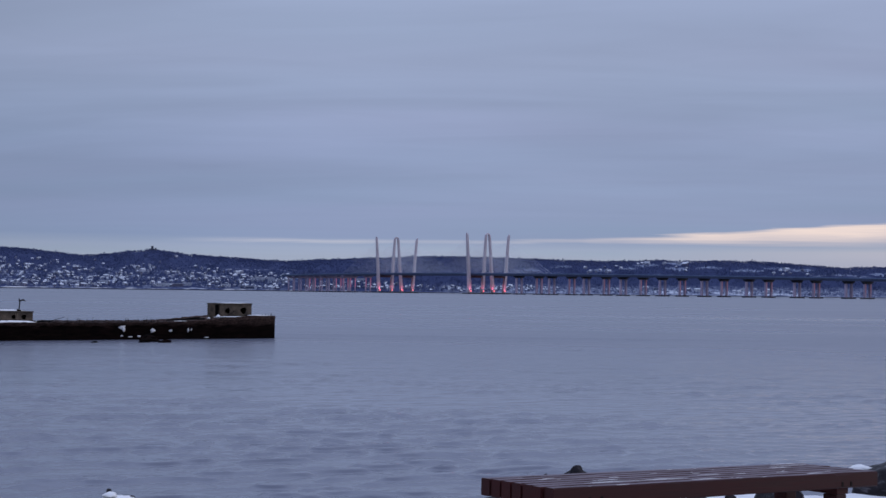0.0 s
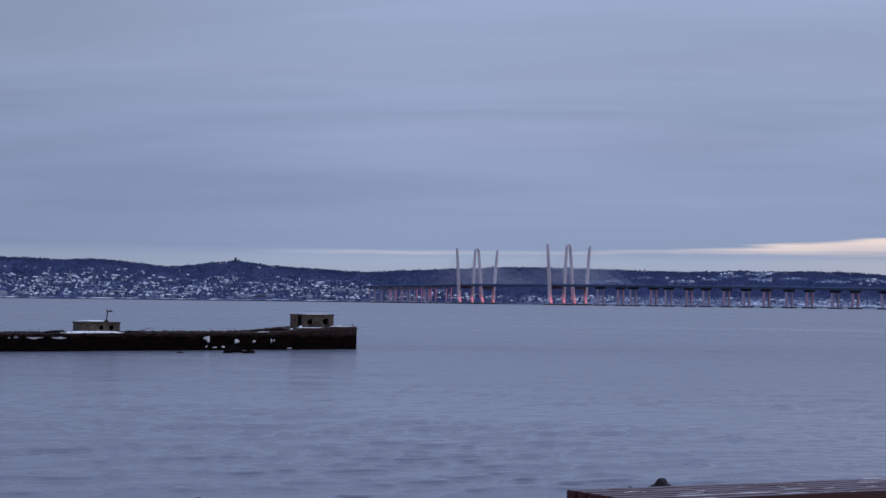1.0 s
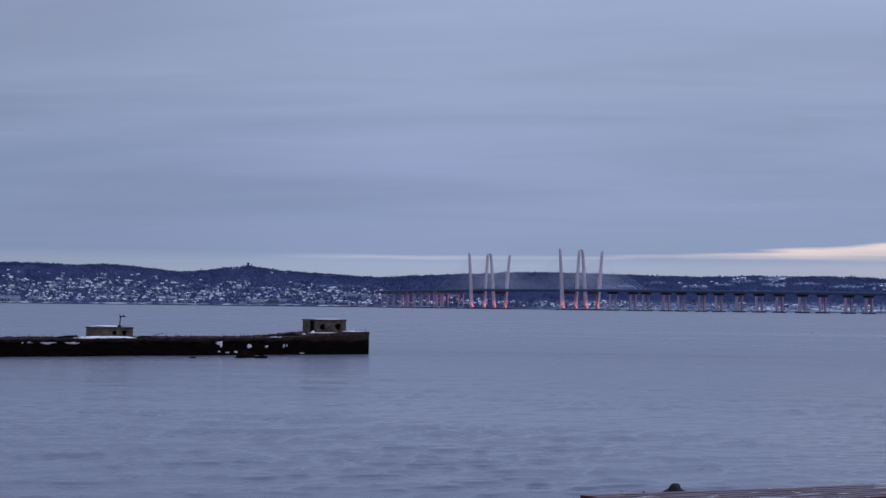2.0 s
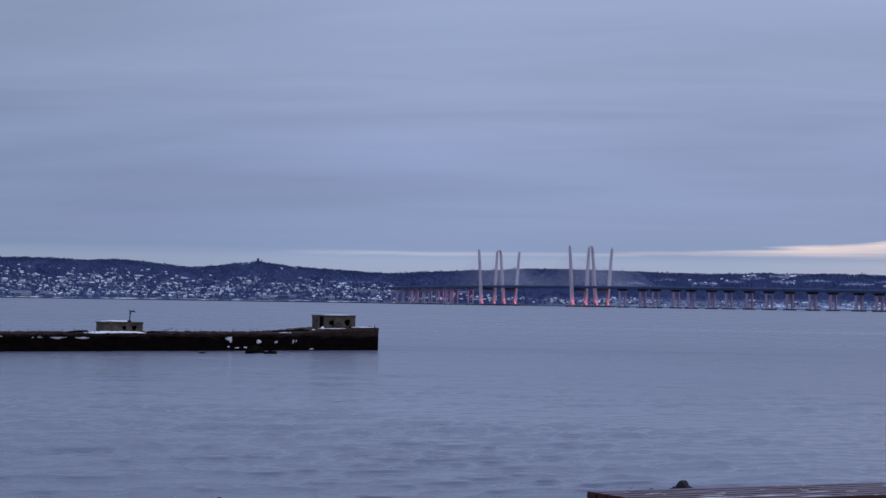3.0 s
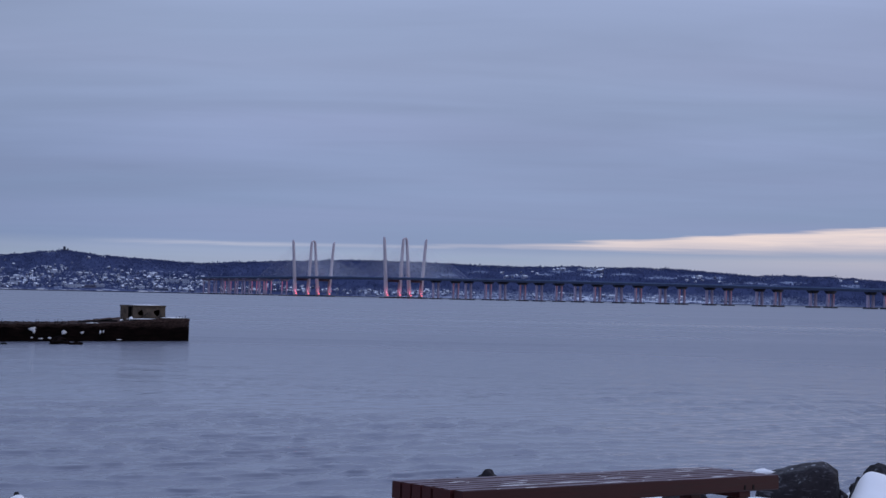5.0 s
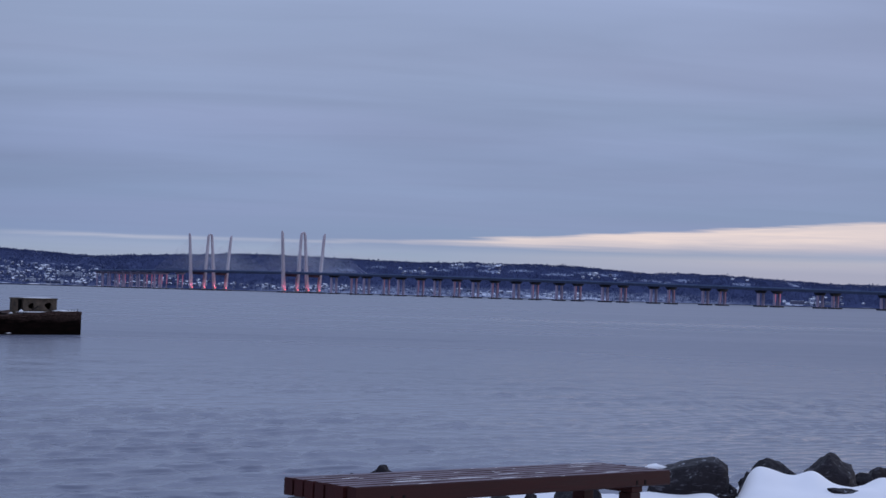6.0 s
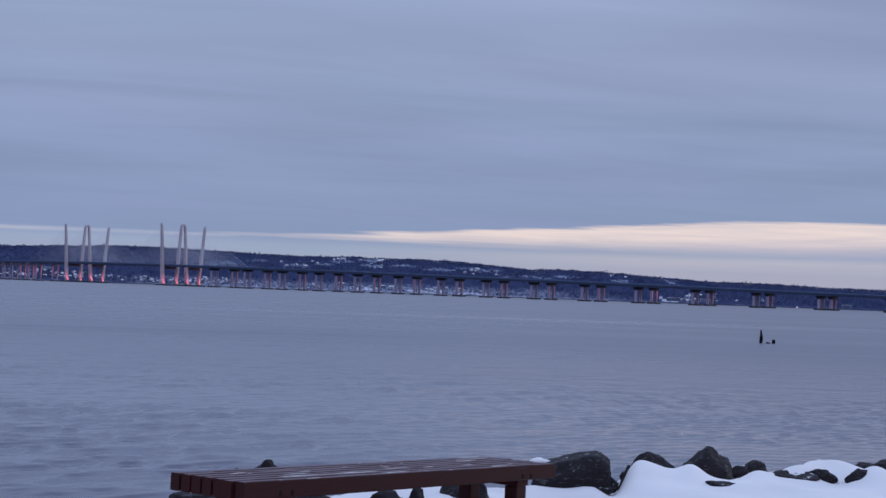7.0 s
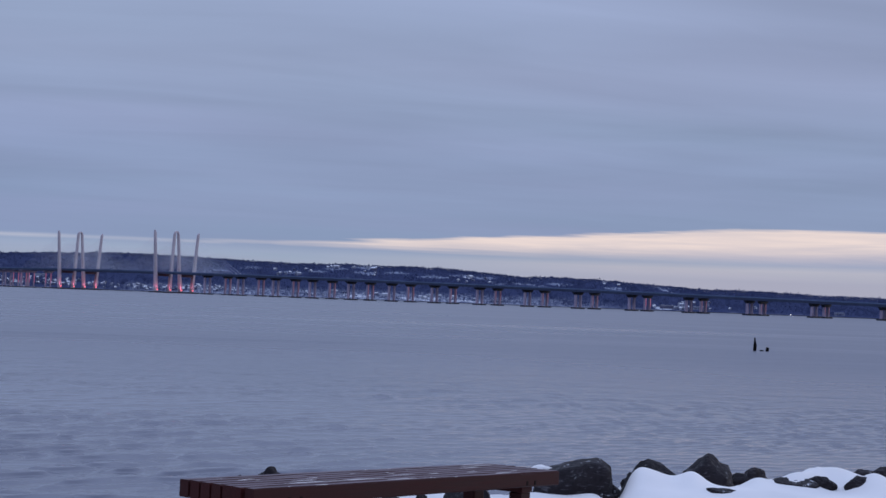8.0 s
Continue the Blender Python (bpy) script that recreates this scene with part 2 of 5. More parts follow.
def water_material():
    m = Mat("river_water", (0.121, 0.127, 0.163), 0.1)
    m.p.inputs["IOR"].default_value = 1.333
    # the near waves are modelled; this adds the ripples on them and the far water's roughness
    far = m.noise(0.10, 3, 0.5, (0.4, 1.0, 1), "World", 0.5, 8)
    fine = m.noise(1.3, 3, 0.5, (0.6, 1.0, 1), "World", 0.4, 4)
    calm = m.span(m.noise(0.022, 4, 0.55, (0.2, 1.0, 1), "World", 0.6), 0.34, 0.66, 0.4, 1.0)
    sep = m.n("ShaderNodeSeparateXYZ")
    m.k(m.position(), sep.inputs[0])
    dist = m.math("POWER", m.math("ADD", m.math("POWER", sep.outputs[0], 2), m.math("POWER", sep.outputs[1], 2)), 0.5)
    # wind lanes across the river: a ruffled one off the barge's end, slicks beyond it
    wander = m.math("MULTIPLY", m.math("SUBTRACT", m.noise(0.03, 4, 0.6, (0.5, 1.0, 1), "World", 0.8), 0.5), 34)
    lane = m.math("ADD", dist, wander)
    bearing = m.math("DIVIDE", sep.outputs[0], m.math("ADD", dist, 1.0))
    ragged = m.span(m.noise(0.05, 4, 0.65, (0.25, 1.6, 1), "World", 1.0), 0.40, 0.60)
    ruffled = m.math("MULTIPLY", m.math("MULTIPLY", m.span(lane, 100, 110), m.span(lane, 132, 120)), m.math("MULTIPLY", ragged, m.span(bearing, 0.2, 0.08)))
    slick = m.math("MULTIPLY", m.span(m.noise(0.02, 3, 0.5, (0.12, 1.0, 1), "World", 0.5), 0.52, 0.60), m.math("MULTIPLY", m.span(dist, 140, 175), m.span(dist, 420, 300)))
    h = m.math("ADD", m.math("MULTIPLY", far, 1.0), m.math("MULTIPLY", fine, m.math("MULTIPLY", m.span(dist, 50, 85, 0.06, 0.5), m.span(dist, 130, 200, 1.0, 0.4))))
    chop = m.noise(3.0, 3, 0.6, (0.4, 1.0, 1), "World", 0.6, 6)
    h = m.math("ADD", m.math("MULTIPLY", h, calm), m.math("MULTIPLY", chop, m.span(dist, 28, 60, 0.05, 0.0)))
    streak = m.noise(0.42, 4, 0.6, (0.4, 1.0, 1), "World", 0.6, 6)
    h = m.math("ADD", h, m.math("MULTIPLY", m.math("MULTIPLY", streak, calm), m.math("MULTIPLY", m.span(dist, 45, 80, 0.0, 1.2), m.math("MULTIPLY", m.span(dist, 340, 180), m.span(bearing, -0.12, 0.08, 0.25, 1.0)))))
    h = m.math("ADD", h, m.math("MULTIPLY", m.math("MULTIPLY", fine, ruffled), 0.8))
    h = m.math("MULTIPLY", h, m.span(dist, 120, 500, 1.0, 0.3))
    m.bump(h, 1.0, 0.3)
    rough = m.math("ADD", m.span(calm, 0.4, 1.0, 0.0, 0.03), m.span(dist, 26, 110, 0.04, 0.27))
    # the breeze freshens downstream
    rough = m.math("ADD", rough, m.span(bearing, 0.14, 0.40, 0.0, 0.06))
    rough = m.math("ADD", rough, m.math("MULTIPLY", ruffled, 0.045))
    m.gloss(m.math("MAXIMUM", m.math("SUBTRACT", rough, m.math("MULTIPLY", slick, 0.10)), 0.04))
    return m


def snow_material():
    m = Mat("snow", (0.8, 0.83, 0.88), 0.6)
    big = m.noise(1.3, 4, 0.5, coords="World")
    fine = m.noise(45, 3, 0.6, coords="World")
    m.paint(m.mix(m.span(big, 0.3, 0.7), (0.68, 0.67, 0.665), (0.79, 0.775, 0.76)))
    m.p.inputs["Subsurface Weight"].default_value = 0.0
    m.bump(m.math("ADD", m.math("MULTIPLY", big, 0.6), m.math("MULTIPLY", fine, 0.12)), 0.35, 0.05)
    return m


def rock_material():
    m = Mat("dark_rock", (0.05, 0.05, 0.055), 0.7)
    m.p.inputs["Specular IOR Level"].default_value = 0.1
    big = m.noise(2.2, 5, 0.6)
    fine = m.noise(26, 5, 0.65)
    vein = m.noise(7, 3, 0.5, (1, 1, 3), "Object", 1.5)
    tint = m.mix(m.random(), (0.009, 0.008, 0.011), (0.019, 0.016, 0.02))
    c = m.mix(m.span(big, 0.35, 0.7), tint, (0.020, 0.016, 0.018))
    c = m.mix(m.span(fine, 0.5, 0.8, 0.0, 0.6), c, (0.006, 0.006, 0.007))
    c = m.mix(m.span(vein, 0.57, 0.68, 0.0, 0.65), c, (0.10, 0.094, 0.105))
    lying = m.math("MULTIPLY", m.span(m.up(), 0.5, 0.9), m.span(m.noise(9, 5, 0.75), 0.61, 0.68))
    m.paint(m.mix(lying, c, (0.78, 0.81, 0.86)))
    m.gloss(m.span(fine, 0.3, 0.7, 0.42, 0.75))
    m.bump(m.math("ADD", big, m.math("MULTIPLY", fine, 0.35)), 0.6, 0.06)
    return m


def ground_material():
    """Snow on the near bank, snowy woodland floor on the far shore, blued for distance haze."""
    m = Mat("snowy_ground", (0.8, 0.83, 0.88), 0.8)
    m.p.inputs["Specular IOR Level"].default_value = 0.0
    big = m.noise(0.9, 4, 0.5, coords="World")
    fine = m.noise(40, 3, 0.6, coords="World")
    snow = m.mix(m.span(big, 0.3, 0.7), (0.68, 0.67, 0.665), (0.79, 0.775, 0.76))
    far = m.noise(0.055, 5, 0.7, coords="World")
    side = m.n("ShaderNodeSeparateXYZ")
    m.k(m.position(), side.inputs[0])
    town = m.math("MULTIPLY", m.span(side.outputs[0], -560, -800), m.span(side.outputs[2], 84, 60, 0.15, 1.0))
    # the far floor's colours are mixed blue to stand for distance haze
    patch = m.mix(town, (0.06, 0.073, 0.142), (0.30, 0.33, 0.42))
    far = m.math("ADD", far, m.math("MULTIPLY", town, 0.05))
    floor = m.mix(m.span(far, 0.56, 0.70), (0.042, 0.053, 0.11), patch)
    sep = m.n("ShaderNodeSeparateXYZ")
    m.k(m.position(), sep.inputs[0])
    dist = m.math("POWER", m.math("ADD", m.math("POWER", sep.outputs[0], 2), m.math("POWER", sep.outputs[1], 2)), 0.5)
    low = m.math("MULTIPLY", m.span(sep.outputs[2], 6.0, 4.0), m.span(m.noise(0.02, 4, 0.6, coords="World"), 0.50, 0.60))
    low = m.math("MULTIPLY", low, m.span(sep.outputs[0], -300, -800, 0.12, 0.9))
    floor = m.mix(low, floor, snow)
    # open snowy lawns high on the southern slope
    lawn = m.math("MULTIPLY", m.span(m.noise(0.008, 3, 0.5, (1, 0.7, 1), "World", 0.8), 0.55, 0.60), m.span(m.noise(0.07, 4, 0.65, coords="World"), 0.42, 0.58))
    lawn = m.math("MULTIPLY", m.math("MULTIPLY", lawn, m.span(side.outputs[0], 60, 220)), m.math("MULTIPLY", m.span(side.outputs[2], 56, 64), m.span(side.outputs[2], 96, 84)))
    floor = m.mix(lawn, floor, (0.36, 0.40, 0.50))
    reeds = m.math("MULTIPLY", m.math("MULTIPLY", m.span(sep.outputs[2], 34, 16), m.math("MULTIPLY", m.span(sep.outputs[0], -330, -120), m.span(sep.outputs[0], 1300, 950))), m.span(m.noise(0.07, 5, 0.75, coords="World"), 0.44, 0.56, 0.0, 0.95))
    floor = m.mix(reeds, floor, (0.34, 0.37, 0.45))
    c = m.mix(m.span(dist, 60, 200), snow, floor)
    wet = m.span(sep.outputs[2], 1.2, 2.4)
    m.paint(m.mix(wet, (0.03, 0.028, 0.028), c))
    m.bump(m.math("ADD", m.math("MULTIPLY", big, 0.6), m.math("MULTIPLY", fine, 0.1)), 0.35, 0.05)
    return m


def field_material():
    m = Mat("snowy_lawn_with_brush", (0.4, 0.43, 0.5), 0.85)
    m.p.inputs["Specular IOR Level"].default_value = 0.0
    patch, fine = m.noise(0.05, 5, 0.7, coords="World"), m.noise(0.2, 4, 0.7, coords="World")
    # these far colours hold the blue of distance haze as well
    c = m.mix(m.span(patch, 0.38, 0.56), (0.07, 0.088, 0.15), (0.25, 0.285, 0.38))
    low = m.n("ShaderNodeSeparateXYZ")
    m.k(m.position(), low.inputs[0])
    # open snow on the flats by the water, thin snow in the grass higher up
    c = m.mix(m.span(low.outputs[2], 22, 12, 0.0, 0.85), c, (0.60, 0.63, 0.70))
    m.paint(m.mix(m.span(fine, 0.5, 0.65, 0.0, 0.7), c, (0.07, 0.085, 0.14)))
    return m


def painted_wood():
    m = Mat("brown_painted_wood", (0.055, 0.02, 0.018), 0.5)
    m.p.inputs["Specular IOR Level"].default_value = 0.09
    grain = m.noise(5, 5, 0.65, (0.5, 14, 14))
    blot = m.noise(2.4, 4, 0.6, (0.7, 3, 3))
    c = m.mix(m.span(grain, 0.3, 0.75), (0.024, 0.005, 0.005), (0.058, 0.013, 0.012))
    c = m.mix(m.math("MULTIPLY", m.random(), 0.45), c, (0.024, 0.010, 0.010))
    # tops paler: worn paint, with the sky's sheen put into the colour
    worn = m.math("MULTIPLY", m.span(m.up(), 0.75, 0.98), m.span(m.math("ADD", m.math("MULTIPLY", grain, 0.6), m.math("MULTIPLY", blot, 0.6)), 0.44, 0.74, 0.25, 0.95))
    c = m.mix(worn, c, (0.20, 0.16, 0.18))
    m.paint(c)
    m.gloss(m.span(grain, 0.3, 0.7, 0.4, 0.65))
    m.bump(grain, 0.35, 0.006)
    return m


def hull_material():
    m = Mat("rotten_hull", (0.02, 0.018, 0.017), 0.9)
    m.p.inputs["Specular IOR Level"].default_value = 0.04
    run = m.noise(1.1, 5, 0.65, (0.8, 0.8, 3.5))
    fine = m.noise(9, 5, 0.65, (0.6, 0.6, 2.5))
    c = m.mix(m.span(run, 0.4, 0.75), (0.0025, 0.0016, 0.0015), (0.012, 0.006, 0.005))
    c = m.mix(m.span(fine, 0.58, 0.8, 0.0, 0.7), c, (0.022, 0.016, 0.013))
    sep = m.n("ShaderNodeSeparateXYZ")
    m.k(m.position(), sep.inputs[0])
    m.paint(m.mix(m.math("MULTIPLY", m.span(m.math("ADD", sep.outputs[2], m.math("MULTIPLY", m.math("SUBTRACT", run, 0.5), 0.9)), 1.0, 1.5), m.span(fine, 0.36, 0.6)), c, (0.088, 0.056, 0.047)))
    m.bump(m.math("ADD", run, m.math("MULTIPLY", fine, 0.7)), 0.8, 0.08)
    return m


def weathered_concrete(name, dark, light):
    m = mottled(name, dark, light, 2.2, 0.85, 6.0, 0.5, 0.03)
    return m


FIELD = field_material()
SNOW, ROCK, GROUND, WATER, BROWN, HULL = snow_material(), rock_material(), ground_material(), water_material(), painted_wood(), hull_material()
OLD_CONCRETE = weathered_concrete("stained_old_concrete", (0.022, 0.015, 0.010), (0.135, 0.096, 0.064))
GREY_STONE = mottled("dark_grey_stone", (0.025, 0.03, 0.055), (0.06, 0.068, 0.10), 0.2, 0.85, 6.0, 0.2, 0.1)
# Pinker than plain concrete: the floods' wash up the legs is painted in.
TOWER_CONCRETE = mottled("red_washed_tower_concrete", (0.40, 0.345, 0.375), (0.53, 0.465, 0.49), 0.03, 0.8, 6.0, 0.15, 0.3)
# The red lights' glow on the columns is tinted into this concrete.
PIER_CONCRETE = mottled("red_washed_pier_concrete", (0.32, 0.265, 0.37), (0.48, 0.395, 0.52), 0.05, 0.85, 6.0, 0.15, 0.3)
STRUT = mottled("strut_concrete", (0.05, 0.04, 0.05), (0.09, 0.07, 0.085), 0.1, 0.85, 6.0, 0.2, 0.3)
DARK_CONCRETE = mottled("dark_fender_concrete", (0.012, 0.016, 0.03), (0.028, 0.034, 0.052), 0.1, 0.8, 6.0, 0.2, 0.3)
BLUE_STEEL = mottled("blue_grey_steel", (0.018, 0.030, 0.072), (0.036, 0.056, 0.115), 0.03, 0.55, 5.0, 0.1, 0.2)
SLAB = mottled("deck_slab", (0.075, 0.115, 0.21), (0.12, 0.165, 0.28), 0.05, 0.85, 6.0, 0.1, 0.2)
CABLE = mottled("pale_cable_sheath", (0.70, 0.71, 0.74), (0.80, 0.80, 0.82), 0.05, 0.5, 5.0, 0.05, 0.1)
STEEL = mottled("rusty_steel", (0.005, 0.004, 0.004), (0.014, 0.009, 0.007), 6, 0.75, 6.0, 0.4, 0.01)
WET_WOOD = mottled("wet_black_wood", (0.003, 0.003, 0.003), (0.010, 0.009, 0.009), 2.5, 0.7, 7.0, 0.6, 0.05, stretch=(1, 1, 0.3))
STEEL.p.inputs["Specular IOR Level"].default_value = 0.1
STEEL.p.inputs["Metallic"].default_value = 0.0
WET_WOOD.p.inputs["Specular IOR Level"].default_value = 0.06
WHITE_PAINT = mottled("white_boat_paint", (0.68, 0.69, 0.72), (0.82, 0.82, 0.84), 0.4, 0.45, 6.0, 0.05, 0.02)
DARK_GLASS = Mat("dark_glass", (0.012, 0.015, 0.022), 0.08)
BARK = Mat("hazy_bare_wood", (0.04, 0.04, 0.06), 0.9)
BARK.p.inputs["Specular IOR Level"].default_value = 0.0
# Distance haze over the woods is painted in as blue wood colours.
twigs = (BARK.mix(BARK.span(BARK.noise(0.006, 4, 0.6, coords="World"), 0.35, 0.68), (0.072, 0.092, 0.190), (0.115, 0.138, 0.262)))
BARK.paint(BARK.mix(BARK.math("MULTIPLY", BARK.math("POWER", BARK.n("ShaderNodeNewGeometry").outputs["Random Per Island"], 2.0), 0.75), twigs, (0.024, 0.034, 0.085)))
# Evergreens carry the same painted haze.
EVERGREEN = mottled("hazy_dark_evergreen", (0.02, 0.032, 0.08), (0.03, 0.045, 0.10), 0.02, 0.9, 6.0, 0.1, 0.2, coords="World")


def wall_paint(name, each):
    m = Mat(name, (0.3, 0.3, 0.3), 0.85)
    ramp = m.n("ShaderNodeValToRGB")
    ramp.color_ramp.interpolation = "CONSTANT"
    # every tone leans blue: distance haze is mixed into the wall colours
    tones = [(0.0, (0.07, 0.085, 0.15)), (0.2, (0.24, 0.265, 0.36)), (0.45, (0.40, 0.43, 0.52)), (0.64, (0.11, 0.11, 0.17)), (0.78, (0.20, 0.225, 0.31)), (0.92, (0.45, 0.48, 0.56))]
    el = ramp.color_ramp.elements
    while len(el) < len(tones):
        el.new(0.5)
    for e, (p, c) in zip(el, tones):
        e.position, e.color = p, (*c, 1)
    m.k(m.random() if each == "object" else m.n("ShaderNodeNewGeometry").outputs["Random Per Island"], ramp.inputs[0])
    m.paint(m.mix(m.span(m.noise(0.4, 4), 0.4, 0.8, 0.0, 0.35), ramp.outputs[0], (0.07, 0.08, 0.13)))
    return m


HOUSE_WALL, VILLAGE_WALL = wall_paint("hazy_house_wall_paint", "object"), wall_paint("hazy_village_wall_paint", "island")
# Flats and roofs take the same blue haze tint.
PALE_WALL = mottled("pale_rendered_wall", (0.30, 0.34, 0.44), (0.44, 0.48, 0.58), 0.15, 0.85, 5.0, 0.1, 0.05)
ROOF_SNOW = Mat("snowy_roof", (0.7, 0.73, 0.8), 0.7)
ROOF_SNOW.paint(ROOF_SNOW.mix(ROOF_SNOW.span(ROOF_SNOW.noise(0.25, 4, 0.6, coords="World"), 0.46, 0.62), (0.68, 0.71, 0.78), (0.09, 0.11, 0.17)))


def lamp_material(name, color, strength):
    m = Mat(name, color, 0.5)
    m.p.inputs["Emission Color"].default_value = (*color, 1)
    m.p.inputs["Emission Strength"].default_value = strength
    return m


RED_LAMP = lamp_material("red_floodlight_glass", (1.0, 0.17, 0.24), 1.5)
RED_BAR = lamp_material("dim_red_light_bar", (1.0, 0.26, 0.48), 0.13)
BRIGHT_BAR = lamp_material("red_light_bar", (1.0, 0.20, 0.40), 0.42)
for bar in (RED_BAR, BRIGHT_BAR):
    bar.p.inputs["Base Color"].default_value = (0.22, 0.12, 0.15, 1)
WHITE_LAMP = lamp_material("white_beacon_glass", (1.0, 0.97, 0.9), 4.0)


# ---- small builders ----
def mesh_of(name, bm, material, smooth=False):
    me = bpy.data.meshes.new(name)
    bm.normal_update()
    bm.to_mesh(me)
    bm.free()
    me.materials.append(material.m)
    if smooth:
        me.shade_smooth()
    return me


def part(name, bm, material, parent=None, label="", smooth=False):
    """Link a bmesh as one mesh object, under a thing or a part where one is given."""
    ob = new(name, bm if isinstance(bm, bpy.types.Mesh) else mesh_of(name, bm, material, smooth))
    ob.parent = parent
    return tagged(ob, label) if label else ob


def thing(name, label, category, group="", m=None):
    ob = new(name)
    ob.empty_display_size = 0.2
    if m is not None:
        ob.matrix_world = m
    return tagged(ob, label, category, group)


def box(bm, x0, x1, y0, y1, z0, z1, m=None):
    vs = [bm.verts.new((x, y, z)) for z in (z0, z1) for y in (y0, y1) for x in (x0, x1)]
    for f in ((0, 2, 3, 1), (4, 5, 7, 6), (0, 1, 5, 4), (2, 6, 7, 3), (0, 4, 6, 2), (1, 3, 7, 5)):
        bm.faces.new([vs[i] for i in f])
    if m is not None:
        bmesh.ops.transform(bm, matrix=m, verts=vs)
    return vs


def bevelled_box(x0, x1, y0, y1, z0, z1, r, seg=2):
    bm = bmesh.new()
    box(bm, x0, x1, y0, y1, z0, z1)
    bmesh.ops.bevel(bm, geom=bm.edges[:], offset=r, segments=seg, affect="EDGES", profile=0.6)
    return bm


def tube(bm, path, radii, sides=8):
    """A tapered tube along a list of points."""
    path = [Vector(p) for p in path]
    rings = []
    for i, p in enumerate(path):
        d = (path[min(i + 1, len(path) - 1)] - path[max(i - 1, 0)]).normalized()
        a = d.orthogonal().normalized()
        b = d.cross(a)
        r = radii[i] if isinstance(radii, (list, tuple)) else radii
        rings.append([bm.verts.new(p + r * (math.cos(t) * a + math.sin(t) * b)) for t in (2 * math.pi * q / sides for q in range(sides))])
    for q, s in zip(rings, rings[1:]):
        for i in range(sides):
            bm.faces.new((q[i], q[(i + 1) % sides], s[(i + 1) % sides], s[i]))
    bm.faces.new(rings[0][::-1])
    bm.faces.new(rings[-1])


def sweep(bm, stations, section):
    """Sweep a closed section [(across, up), ...] along stations, each a function of (across, up)."""
    rings = [[bm.verts.new(st(a, b)) for a, b in section] for st in stations]
    n = len(section)
    for q, s in zip(rings, rings[1:]):
        for i in range(n):
            bm.faces.new((q[i], q[(i + 1) % n], s[(i + 1) % n], s[i]))
    bm.faces.new(rings[0][::-1])
    bm.faces.new(rings[-1])
    bmesh.ops.recalc_face_normals(bm, faces=bm.faces[:])


def smooth01(a, lo, hi):
    t = np.clip((a - lo) / (hi - lo), 0, 1)
    return t * t * (3 - 2 * t)


def ripple(x, y, size, seed):
    """Smooth waves from a few turned sines, for ground relief."""
    rng = np.random.RandomState(seed)
    out = 0
    for i in range(6):
        a, ph, k = rng.uniform(0, math.pi), rng.uniform(0, 6.28), 2 * math.pi / (size * rng.uniform(0.6, 1.7))
        out = out + np.sin(k * (x * math.cos(a) + y * math.sin(a)) + ph)
    return out / 6


# ---- ground: near bank, river bed and far hills in one sheet ----
SKYLINE = [(-40, 60), (-25, 68), (-22.8, 66), (-21.5, 68), (-20.6, 65), (-19.4, 61), (-18.5, 57), (-17.3, 60.5), (-16.2, 67), (-15.6, 68.5), (-15, 66.5), (-14.3, 61.5),
           (-13.1, 58.5), (-12.1, 56.5), (-11.1, 53), (-9.9, 52), (-8.7, 55), (-7.3, 58), (-3.9, 64), (-1.5, 63.5), (0.9, 60.5), (3.3, 58), (5.6, 60), (7.8, 60), (9.7, 59.5),
           (10.7, 57), (11.9, 54), (13.1, 49), (14.5, 51.5), (16.3, 49.4), (18.6, 44), (21, 38.5), (23.3, 38.5), (25.6, 34.6), (28, 33.6), (33, 28), (60, 26)]
SKY_AZ, SKY_EL = [a for a, e in SKYLINE], [e for a, e in SKYLINE]
SHORE, RIDGE, TREE = 4030.0, 4620.0, 8.0
# snow drifted round the stones: bearing, distance, height, half widths across and along
MOUNDS = [(14.3, 10.7, 0.03, 0.2, 0.2), (15.2, 11.3, -0.09, 0.5, 0.7), (13.8, 11.2, -0.06, 0.5, 0.6), (17.1, 12.0, -0.13, 0.13, 0.5), (17.9, 12.2, 0.1, 0.12, 0.3),
          (18.5, 12.2, 0.107, 0.16, 0.3), (19.2, 12.2, 0.064, 0.16, 0.3), (20.3, 12.3, 0.125, 0.14, 0.3), (21.4, 12.4, 0.015, 0.2, 0.35), (22.7, 12.6, -0.037, 0.18, 0.3),
          (23.6, 12.6, 0.006, 0.2, 0.3), (24.4, 13.2, 0.171, 0.25, 0.4), (25.6, 13.6, 0.014, 0.22, 0.4), (25.96, 13.8, 0.098, 0.24, 0.4), (26.76, 13.6, 0.077, 0.27, 0.4),
          (21.7, 13.0, -0.047, 0.2, 0.3), (24.92, 13.6, 0.11, 0.1, 0.4), (22.9, 12.7, 0.083, 0.14, 0.3),
          (27.6, 13.0, 0.147, 0.2, 0.3), (28.4, 12.8, 0.009, 0.25, 0.4), (16.0, 12.1, -0.05, 0.3, 0.5), (14.8, 12.1, -0.019, 0.3, 0.5), (29.3, 13, 0.01, 0.4, 0.6)]


